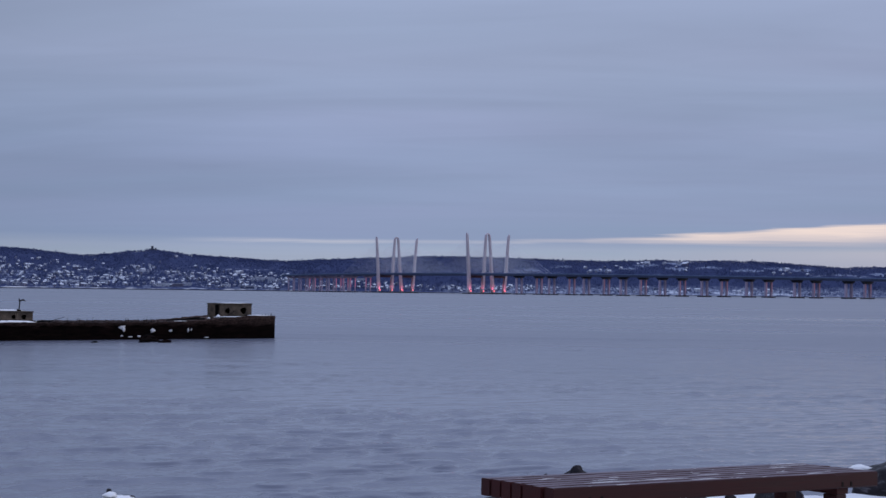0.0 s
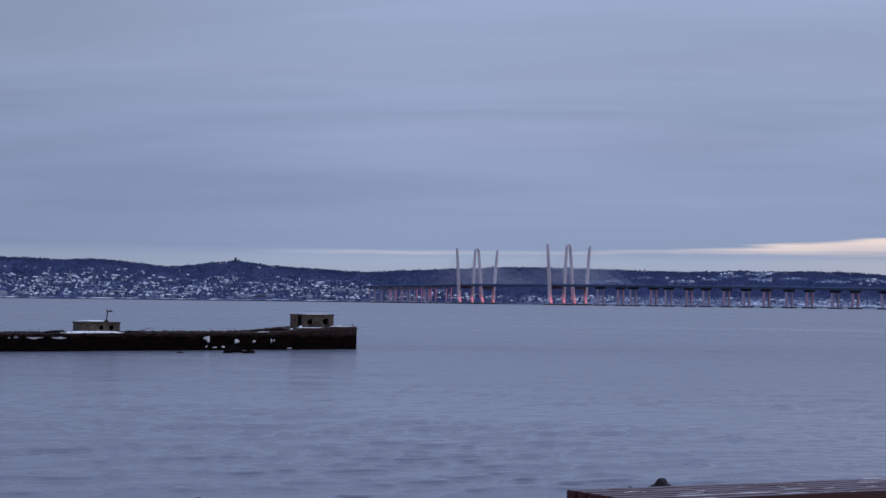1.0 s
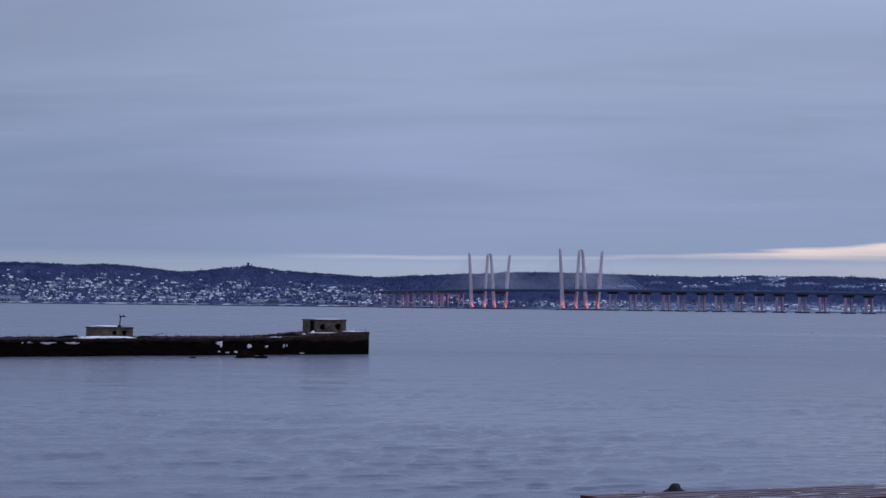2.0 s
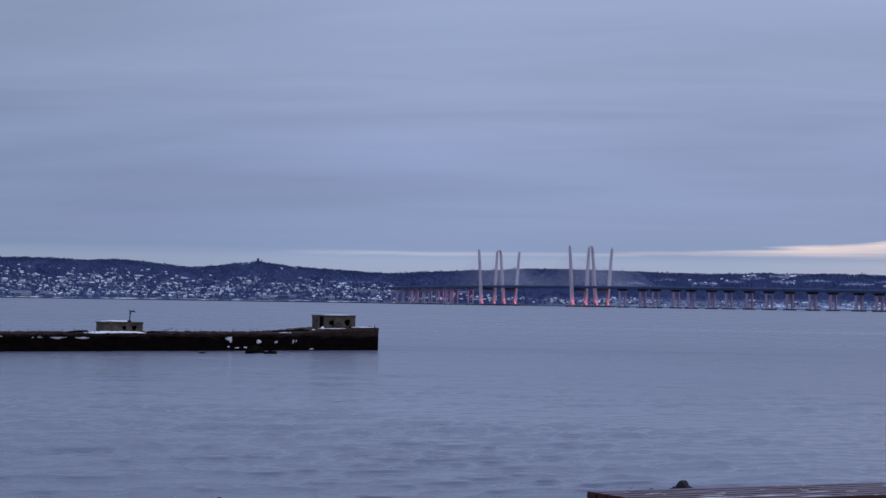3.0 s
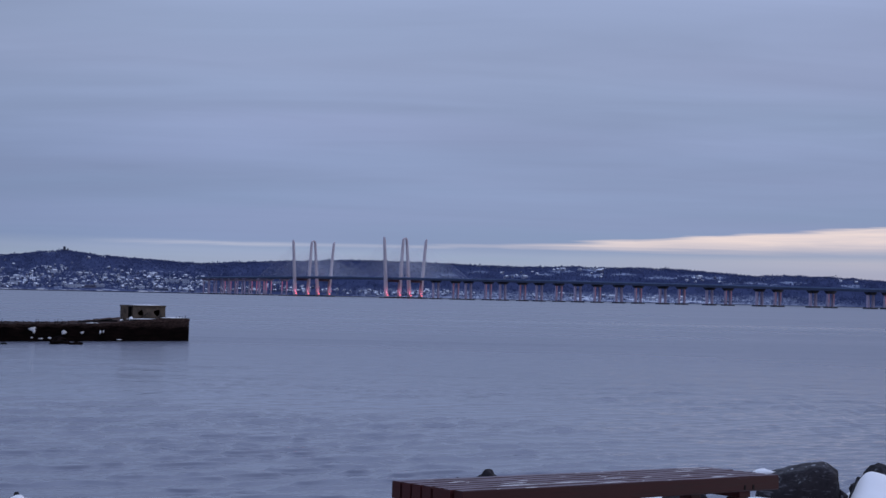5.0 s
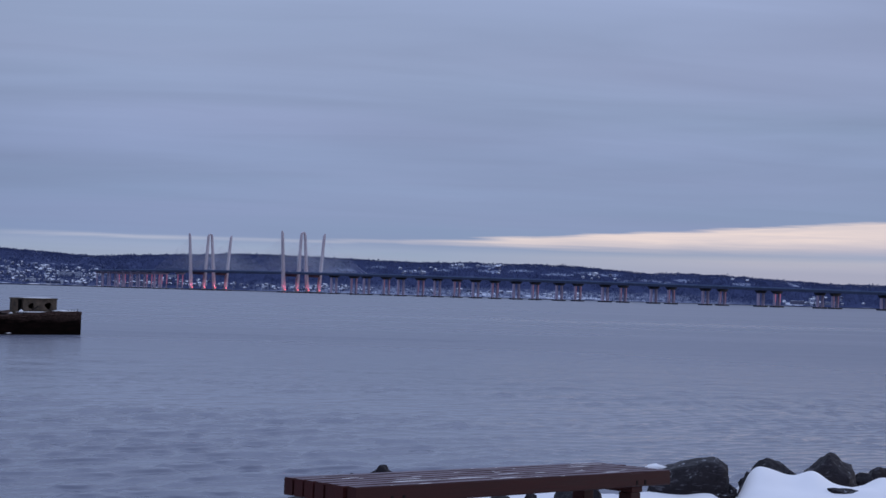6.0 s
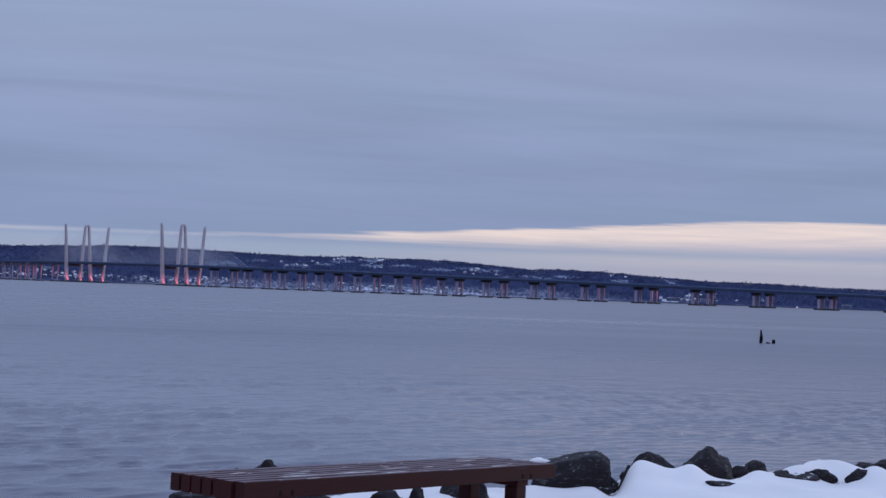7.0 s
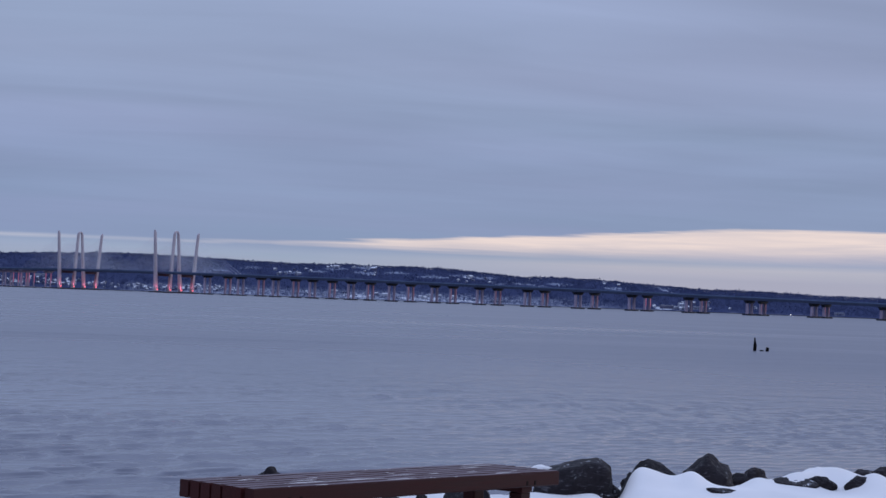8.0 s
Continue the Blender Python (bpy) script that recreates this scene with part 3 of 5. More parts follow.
# open snowy lawns on the far slopes: bearing, height above the river, half width in degrees, half height
CLEARINGS = [(3.4, 80, 0.62, 7), (5.2, 99, 0.6, 7), (6.5, 107, 0.6, 7), (6.5, 88, 0.62, 7), (9.5, 83, 0.69, 7), (10.6, 91, 0.6, 7), (11.5, 86, 0.69, 7), (14.75, 73, 0.6, 7), (17.1, 67, 0.6, 7),
             (19.5, 10, 0.9, 6), (8.7, 11, 1.1, 7), (10.7, 8, 0.9, 4), (6.2, 12, 0.8, 6), (-17.6, 43, 0.6, 3.5), (-11.4, 68, 0.55, 3.5), (-11, 80, 0.35, 3), (-13.4, 86, 0.3, 2.5), (-20, 81, 0.5, 3),
             (-21.5, 60, 0.5, 3), (-16.2, 52, 0.6, 3), (-14.8, 49, 0.5, 3), (-18.7, 72, 0.5, 3), (-23.5, 84, 0.5, 3), (-12.7, 40, 0.6, 3), (1.6, 92, 0.6, 7), (4.4, 86, 0.6, 7), (7.8, 92, 0.6, 7), (0.2, 78, 0.6, 7), (-5.6, 70, 0.35, 3)]


def clearing(x, y, z):
    """One inside the open lawns, nought in the woods."""
    az, out = np.degrees(np.arctan2(x, y)), np.zeros_like(x)
    edge = 0.7 * ripple(x, y, 42, 71) + 0.6 * ripple(x, y, 17, 72)
    for a, h, wa, wh in CLEARINGS:
        out = np.maximum(out, 1.0 - ((az - a) / wa) ** 2 - ((z - h) / wh) ** 2 + edge)
    return np.where(np.hypot(x, y) > 3000, smooth01(out, 0.1, 0.3), 0.0)


def ground_height(x, y):
    x, y = np.asarray(x, float), np.asarray(y, float)
    r, az = np.hypot(x, y), np.degrees(np.arctan2(x, y))
    # near bank, a snowy lawn that drops to the river over stones
    edge = 9.9 + 1.7 * smooth01(x, 0, 3.0) + 1.35 * smooth01(x, 3.55, 4.3) - 1.05 * smooth01(x, 4.4, 5.0) + 0.95 * smooth01(x, 5.5, 6.2) - 1.0 * smooth01(x, 6.4, 7.2) + 0.2 * np.clip(x, None, 0) + 0.15 * np.sin(0.9 * x + 0.6)
    d = y - edge
    lawn = 2.5 - 0.010 * np.clip(y, -5, 12) + 0.05 * ripple(x, y, 3.2, 3) + 0.03 * ripple(x, y, 0.9, 5) + 0.016 * ripple(x, y, 0.42, 6)
    near = lawn - 0.38 * np.clip(d, 0, None) + 0.10 * ripple(x, y, 1.6, 7) * smooth01(d, -1.5, 0.5)
    for a, q, h, sx, sy in MOUNDS:
        a = math.radians(a)
        px, py = q * math.sin(a), q * math.cos(a)
        across, along = (x - px) * math.cos(a) - (y - py) * math.sin(a), (x - px) * math.sin(a) + (y - py) * math.cos(a)
        near = near + h * np.exp(-np.clip((across / sx) ** 2 + (along / sy) ** 2, 0, 30))
    near = np.maximum(near, -5.0)
    # far shore
    el = np.interp(az, SKY_AZ, SKY_EL)
    top = 4.0 + el / 2367.0 * RIDGE - TREE
    bank = SHORE + 35 * ripple(az, az * 0, 9, 11)
    t = np.clip((r - bank) / (RIDGE - bank), 0, 1)
    hill = 2.2 + (top - 2.2) * (0.42 * t + 0.58 * t * t * (3 - 2 * t)) + 9 * np.sin(t * math.pi) * ripple(x, y, 330, 13)
    hill = hill - np.clip(r - RIDGE, 0, None) * 0.12
    far = np.where(r > bank - 12, np.where(r > bank, hill, (r - bank) * 0.6 + 2.2), -5.0)
    # the home shore runs on to both sides of the bank and rises inland
    side = np.clip((np.abs(az) - 62) / 30, 0, 1)
    inland = 2.4 + 45 * smooth01(r, 150, 2500) * side
    front = smooth01(np.abs(az), 50, 62)
    out = np.where(r < 60, near, far)
    return np.where((np.abs(az) > 50) & (r >= 25), out * (1 - front) + inland * front, out)


def build_ground():
    az = np.concatenate([np.arange(-180, -40, 5.0), np.arange(-40, -29, 0.5), np.arange(-29, 31, 0.1), np.arange(31, 41, 0.5), np.arange(41, 180, 5.0)])
    rr = np.concatenate([np.arange(0.5, 8, 0.5), np.arange(8, 17, 0.09), np.arange(17, 30, 0.8), [35, 45, 60, 100, 200, 500, 1200, 2500, 3600, 3900, 3960],
                         np.arange(3985, 4075, 6), np.arange(4075, 4690, 16), [4720, 4780, 4860]])
    a, r = np.meshgrid(np.radians(az), rr, indexing="ij")
    x, y = r * np.sin(a), r * np.cos(a)
    z = ground_height(x, y)
    n, m = a.shape
    co = np.concatenate([np.stack([x, y, z], -1).reshape(-1, 3), [[0, 0, 2.5]]])
    i = np.arange(n)[:, None] * m + np.arange(m - 1)[None]
    j = ((np.arange(n) + 1) % n)[:, None] * m + np.arange(m - 1)[None]
    faces = np.stack([i, i + 1, j + 1, j], -1).reshape(-1, 4).tolist()
    faces += [(n * m, q * m, ((q + 1) % n) * m) for q in range(n)]
    me = bpy.data.meshes.new("ground")
    me.from_pydata(co.tolist(), [], faces)
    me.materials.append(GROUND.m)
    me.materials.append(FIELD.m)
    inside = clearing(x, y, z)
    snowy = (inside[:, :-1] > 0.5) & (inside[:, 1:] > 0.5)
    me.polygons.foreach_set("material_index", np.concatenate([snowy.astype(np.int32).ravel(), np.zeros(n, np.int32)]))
    me.shade_smooth()
    me.flip_normals() if me.polygons[0].normal.z < 0 else None
    tagged(new("ground", me), "snow-covered river bank, river bed and snowy wooded hills", "ground", kind="structure")


def wave_height(x, y, r):
    """Low wind waves: many short-crested trains, the short ones only where they can be seen."""
    rng = np.random.RandomState(8)
    patch = np.clip(0.9 + 0.5 * ripple(x, y * 2.2, 34, 41) + 0.45 * ripple(x * 0.6, y * 1.4, 12, 42), 0.3, 1.5)
    # groups of wavelets with smoother water between; the crests run away to the right
    u, v = 0.86 * x + 0.5 * y, 0.86 * y - 0.5 * x
    bearing = np.degrees(np.arctan2(x, y))
    fresh = smooth01(bearing, 7, 20) * (r > 1)
    patch = patch * (0.85 + (0.6 - 0.35 * fresh) * ripple(u * 0.6, v * 1.1, 3.6, 51))
    patch = patch * (1 + 0.8 * (1 - smooth01(r, 28, 55)) * (1 - smooth01(bearing, -6, 8)))
    patch = patch * (1 - 0.45 * smooth01(r, 50, 78))
    h = np.zeros_like(x)
    count = 76
    for i in range(count):
        lam = 0.3 * (3.2 / 0.3) ** ((i + rng.rand()) / count)
        a = math.radians(116 + rng.normal(0, 24))
        k = 2 * math.pi / lam
        steep = 0.0085 + 0.018 * math.exp(-(math.log(lam / 0.82) / 0.42) ** 2)
        reach = math.sqrt(lam * 8600)
        ph = k * (x * math.cos(a) + y * math.sin(a)) + rng.uniform(0, 6.283)
        ph = ph + 0.8 * np.sin(k * 0.17 * (x * math.sin(a) - y * math.cos(a)) + rng.uniform(0, 6.283))
        h += steep * lam / 6.283 * (1 - smooth01(r, reach * 0.6, reach)) * np.sin(ph) * (1 + fresh * (2.2 if lam < 0.62 else 0.5 if lam < 0.85 else -0.6))
    # longer, ruffled patches farther out
    ruffled = smooth01(ripple(x * 0.5, y, 26, 44) + 0.8 * ripple(x, y * 2.0, 15, 45), 0.05, 0.55) * smooth01(r, 45, 75) * (1 - smooth01(r, 135, 152))
    ruffled = 0.45 * smooth01(r, 45, 75) * (1 - smooth01(r, 135, 152)) + ruffled
    for i in range(14):
        lam = 2.2 + 3.6 * rng.rand()
        a, k = math.radians(98 + rng.normal(0, 14)), 2 * math.pi / lam
        ph = k * (x * math.cos(a) + y * math.sin(a)) + 1.2 * np.sin(k * 0.2 * x + rng.uniform(0, 6.283)) + rng.uniform(0, 6.283)
        h += 0.012 * lam / 6.283 * ruffled * np.sin(ph)
    # troughs a little flatter than the crests
    h = np.clip(h * patch / 0.012, -3.5, 3.5)
    return 0.0108 * (h + 0.26 * (h * h - 1.0))


def build_water():
    az = np.concatenate([np.arange(-180, -30, 6.0), np.arange(-29, 30.5, 0.07), np.arange(32, 180, 6.0)])
    # rows grow with the square of the distance, as the eye sees them
    u = np.linspace(1 / 22.0, 1 / 160.0, 760)
    rr = np.concatenate([[0.5, 8, 14, 18], 1 / u, [200, 300, 500, 900, 1600, 2600, 3500, 4300]])
    a, r = np.meshgrid(np.radians(az), rr, indexing="ij")
    x, y = r * np.sin(a), r * np.cos(a)
    z = wave_height(x, y, r)
    z[:, rr > 155] = 0
    z[:, rr < 21] = 0
    n, m = a.shape
    co = np.stack([x, y, z], -1).reshape(-1, 3)
    i = np.arange(n)[:, None] * m + np.arange(m - 1)[None]
    j = ((np.arange(n) + 1) % n)[:, None] * m + np.arange(m - 1)[None]
    loops = np.stack([i, j, j + 1, i + 1], -1).reshape(-1)
    me = bpy.data.meshes.new("water")
    me.vertices.add(len(co))
    me.vertices.foreach_set("co", co.ravel())
    me.loops.add(len(loops))
    me.loops.foreach_set("vertex_index", loops)
    me.polygons.add(len(loops) // 4)
    me.polygons.foreach_set("loop_start", np.arange(0, len(loops), 4))
    me.update(calc_edges=True)
    me.materials.append(WATER.m)
    me.shade_smooth()
    if me.polygons[0].normal.z < 0:
        me.flip_normals()
    tagged(new("water", me), "wide grey-blue river with low ripples under cloud", "water", kind="structure")


build_ground()
build_water()

# ---- cable-stayed bridge ----
MID = Vector((-80.0, 3059.0, 0.0))                 # between the decks at the western tower
ALONG, ACROSS = Vector((0.65514, -0.75551, 0.0)), Vector((0.75551, 0.65514, 0.0))
SPAN = 358.7
DECKS = ((-32.5, 14.5), (34.5, 14.5))              # centre and half width of the two decks
GRADE_S = (-1000, -836, -500, -180, 0, 400, 800, 1200, 1620, 2100)
GRADE_Z = (44.5, 45.6, 48.2, 48.2, 46.6, 43.0, 37.6, 31.8, 24.6, 15.5)


def deck_z(s):
    lo = sum(np.interp(s + q, GRADE_S, GRADE_Z) for q in (-120, -60, 0, 60, 120)) / 5
    return float(lo)


def at(s, w, z):
    return MID + ALONG * s + ACROSS * w + Vector((0, 0, z))


def prism(bm, s, w, z0, z1, half0, half1, shift=0.0):
    """A tapered upright block at (s, w); half sizes (along, across) below and above, leaning by shift across."""
    lo = [bm.verts.new(at(s + a * half0[0], w + b * half0[1], z0)) for a, b in ((-1, -1), (1, -1), (1, 1), (-1, 1))]
    hi = [bm.verts.new(at(s + a * half1[0], w + shift + b * half1[1], z1)) for a, b in ((-1, -1), (1, -1), (1, 1), (-1, 1))]
    bm.faces.new(lo[::-1])
    bm.faces.new(hi)
    for i in range(4):
        bm.faces.new((lo[i], lo[(i + 1) % 4], hi[(i + 1) % 4], hi[i]))
    bmesh.ops.recalc_face_normals(bm, faces=bm.faces[:])


def build_bridge():
    bridge = thing("cable_stayed_bridge", "twin-deck cable-stayed road bridge with leaning concrete towers lit red", "bridge")
    stations = np.arange(-836, 2100, 22.0)
    for c, h in DECKS:
        def st_of(s):
            z = deck_z(s)
            return lambda a, b, s=s, z=z: at(s, c + a, z + b)
        path = [st_of(s) for s in stations]
        bm = bmesh.new()
        sweep(bm, path, [(-h, -0.9), (h, -0.9), (h, -0.25), (-h, -0.25)])
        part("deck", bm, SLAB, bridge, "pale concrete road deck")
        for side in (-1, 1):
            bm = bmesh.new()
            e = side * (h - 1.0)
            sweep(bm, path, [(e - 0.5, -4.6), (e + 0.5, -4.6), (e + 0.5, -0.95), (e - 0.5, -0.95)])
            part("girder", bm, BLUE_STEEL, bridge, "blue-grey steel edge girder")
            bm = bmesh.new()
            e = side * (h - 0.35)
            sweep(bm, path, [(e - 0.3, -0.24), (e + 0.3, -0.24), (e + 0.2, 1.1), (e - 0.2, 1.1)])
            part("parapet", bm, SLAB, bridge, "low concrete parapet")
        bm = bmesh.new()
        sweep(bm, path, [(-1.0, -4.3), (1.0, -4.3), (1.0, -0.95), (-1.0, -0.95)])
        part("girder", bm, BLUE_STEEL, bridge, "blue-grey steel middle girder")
        # floor beams under the long spans
        bm = bmesh.new()
        for s in np.arange(-828, 2070, 12.0):
            z = deck_z(s)
            box_beam(bm, s, c, z, h)
        tagged(part("floor_beams", bm, BLUE_STEEL, bridge), "cross beams between the girders", kind="stuff")
    # towers: base and top of the four legs, across the bridge
    for s0 in (-SPAN, 0.0):
        low, high = (-50.5, -13.5, 18.0, 50.5), (-59.6, -3.6, 5.6, 64.6)
        for leg, (w0, w1) in enumerate(zip(low, high)):
            bm = bmesh.new()
            zd = 40.0
            wd = w0 + (w1 - w0) * 0.30
            prism(bm, s0, w0, 3.0, zd, (4.0, 3.1), (3.5, 2.7), wd - w0)
            prism(bm, s0, wd, zd, 132.0, (3.5, 2.7), (2.7, 1.9), w1 - (w1 - w0) * 0.05 - wd)
            outer = 1 if leg in (1, 3) else -1
            wt = w1 - (w1 - w0) * 0.05
            lo = [bm.verts.new(at(s0 + a * 2.7, wt + b * 1.9, 132.0)) for a, b in ((-1, -1), (1, -1), (1, 1), (-1, 1))]
            hi = [bm.verts.new(at(s0 + a * 2.1, w1 + b * 1.4, 137.0 + 1.2 * b * outer)) for a, b in ((-1, -1), (1, -1), (1, 1), (-1, 1))]
            bm.faces.new(hi)
            for i in range(4):
                bm.faces.new((lo[i], lo[(i + 1) % 4], hi[(i + 1) % 4], hi[i]))
            bmesh.ops.recalc_face_normals(bm, faces=bm.faces[:])
            tower = part("tower_leg", bm, TOWER_CONCRETE, bridge, "tall leaning concrete tower leg lit red at its foot")
            bm = bmesh.new()
            prism(bm, s0 + 6.2, w0 - 1.0, 5.6, 8.2, (0.9, 1.2), (0.8, 1.0))
            part("floodlight", bm, RED_LAMP, tower, "glowing red floodlight")
            bm = bmesh.new()
            prism(bm, s0, w1, 136.6, 139.2, (0.6, 0.6), (0.45, 0.45))
            part("beacon", bm, WHITE_PAINT, tower, "small white warning beacon on the tower top")
            # stay cables of this leg, both ways
            e = DECKS[0 if leg < 2 else 1]
            we = e[0] + (-1 if leg in (0, 2) else 1) * (e[1] - 0.6)
            for way in (-1, 1):
                for i in range(12):
                    s1 = s0 + way * (20 + i * 13.6)
                    f = (70 + i * 4.8) / 137.0
                    bm = bmesh.new()
                    tube(bm, [at(s0 + way * 2.2, w0 + (w1 - w0) * f, f * 137.0), at(s1, we, deck_z(s1) + 0.2)], 0.185, 5)
                    part("stay_cable", bm, CABLE, bridge)
        # strut under each deck, and the footing at the water
        for (c, h), (a, b) in zip(DECKS, ((0, 1), (2, 3))):
            bm = bmesh.new()
            prism(bm, s0, c, deck_z(s0) - 10.0, deck_z(s0) - 4.7, (2.0, h + 1.5), (2.2, h + 3.5))
            part("cross_strut", bm, STRUT, bridge, "concrete strut between the tower legs, lit dull red from below")
        bm = bmesh.new()
        rings = []
        for q in range(13):
            t = math.pi * q / 12
            w, z = 1.0 - 4.7 * math.cos(t), 133.0 + 4.6 * math.sin(t)
            out = Vector((-math.cos(t) * 0.75, math.sin(t)))
            rings.append([bm.verts.new(at(s0 + a * 2.3, w + out.x * b, z + out.y * b)) for a, b in ((-1, -1.7), (1, -1.7), (1, 1.7), (-1, 1.7))])
        for q, p in zip(rings, rings[1:]):
            for i in range(4):
                bm.faces.new((q[i], q[(i + 1) % 4], p[(i + 1) % 4], p[i]))
        bm.faces.new(rings[0][::-1])
        bm.faces.new(rings[-1])
        bmesh.ops.recalc_face_normals(bm, faces=bm.faces[:])
        part("tower_head", bm, TOWER_CONCRETE, bridge, "rounded concrete head joining the inner tower legs")
        bm = bmesh.new()
        prism(bm, s0, 0.0, -2.0, 3.0, (12.0, 64.0), (11.0, 62.0))
        part("tower_footing", bm, DARK_CONCRETE, bridge, "dark concrete footing with fenders at the waterline")
    # approach piers: two columns, a hammer cap and a pile cap each
    west = [150 + 105.8 * i for i in range(15)] + [1740, 1850, 1960]
    east = [-SPAN - d for d in (173, 245, 280, 315, 350, 385, 420, 450)]
    for pier in west + east:
        for n, (c, h) in enumerate(DECKS):
            # the farther deck's piers stand a little back
            s = pier - 10.0 * n if pier > 0 else pier
            z = deck_z(s) - 4.62
            bm = bmesh.new()
            prism(bm, s, c, z - 1.3, z, (2.6, 14.4), (2.6, 14.8))
            prism(bm, s, c, z - 4.6, z - 1.32, (2.2, 9.8), (2.6, 14.4))
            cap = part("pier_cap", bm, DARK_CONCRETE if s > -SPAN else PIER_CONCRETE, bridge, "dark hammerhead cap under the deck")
            for w in (-7.4, 7.4):
                bm = bmesh.new()
                prism(bm, s, c + w, 2.2, z - 4.62, (1.9, 1.9), (1.7, 1.8)) if s > -SPAN else prism(bm, s, c + w, 2.2, z - 4.62, (1.3, 1.4), (1.2, 1.3))
                part("column", bm, PIER_CONCRETE, cap, "concrete column with red light tinted into its colour")
            bm = bmesh.new()
            prism(bm, s, c, -1.5, 2.4, (5.2, 14.5), (5.0, 14.0))
            part("pile_cap", bm, DARK_CONCRETE, cap, "dark pile cap at the waterline")
            for w in ((-7.4, 7.4) if n == 1 else ()):
                bm = bmesh.new()
                prism(bm, s + 2.05, c + w, 0.30 * z, z - 5.2, (0.12, 0.45), (0.12, 0.45))
                lit = pier < -SPAN or abs(pier - 1208) < 10
                part("light_bar", bm, BRIGHT_BAR if lit else RED_BAR, cap, "red light bar up the column" if lit else "dim red light bar up the column")
    # sign gantries over the west approach
    for s in (1405, 1470):
        bm = bmesh.new()
        z = deck_z(s)
        for w in (-14, 14):
            tube(bm, [at(s, -32.5 + w, z), at(s, -32.5 + w, z + 8)], 0.3, 6)
        tube(bm, [at(s, -46.5, z + 7.6), at(s, -18.5, z + 7.6)], 0.35, 6)
        part("sign_gantry", bm, BLUE_STEEL, bridge, "thin steel gantry over the road")


def box_beam(bm, s, c, z, h):
    vs = [bm.verts.new(at(s + a * 0.35, c + b * (h - 1.6), z + d)) for d in (-3.2, -0.96) for b in (-1, 1) for a in (-1, 1)]
    for f in ((0, 2, 3, 1), (4, 5, 7, 6), (0, 1, 5, 4), (2, 6, 7, 3), (0, 4, 6, 2), (1, 3, 7, 5)):
        bm.faces.new([vs[i] for i in f])


build_bridge()

# red floods that wash up the tower legs from their feet
for s0 in (-SPAN, 0.0):
    for w0 in (-50.5, -13.5, 18.0, 50.5):
        lamp = new("tower_floodlight", bpy.data.lights.new("tower_floodlight", "SPOT"))
        lamp.data.energy, lamp.data.color, lamp.data.spot_size, lamp.data.shadow_soft_size = 13000, (1.0, 0.20, 0.40), radians(75), 1.5
        lamp.matrix_world = look(at(s0 + 9.0, w0 - 7.0, 5.5), at(s0, w0, 32.0))


# ---- woods and houses on the far hills ----
def polar(az, r):
    a = np.radians(az)
    return (r * np.sin(a), r * np.cos(a)) if np.ndim(r) else (float(r * np.sin(a)), float(r * np.cos(a)))


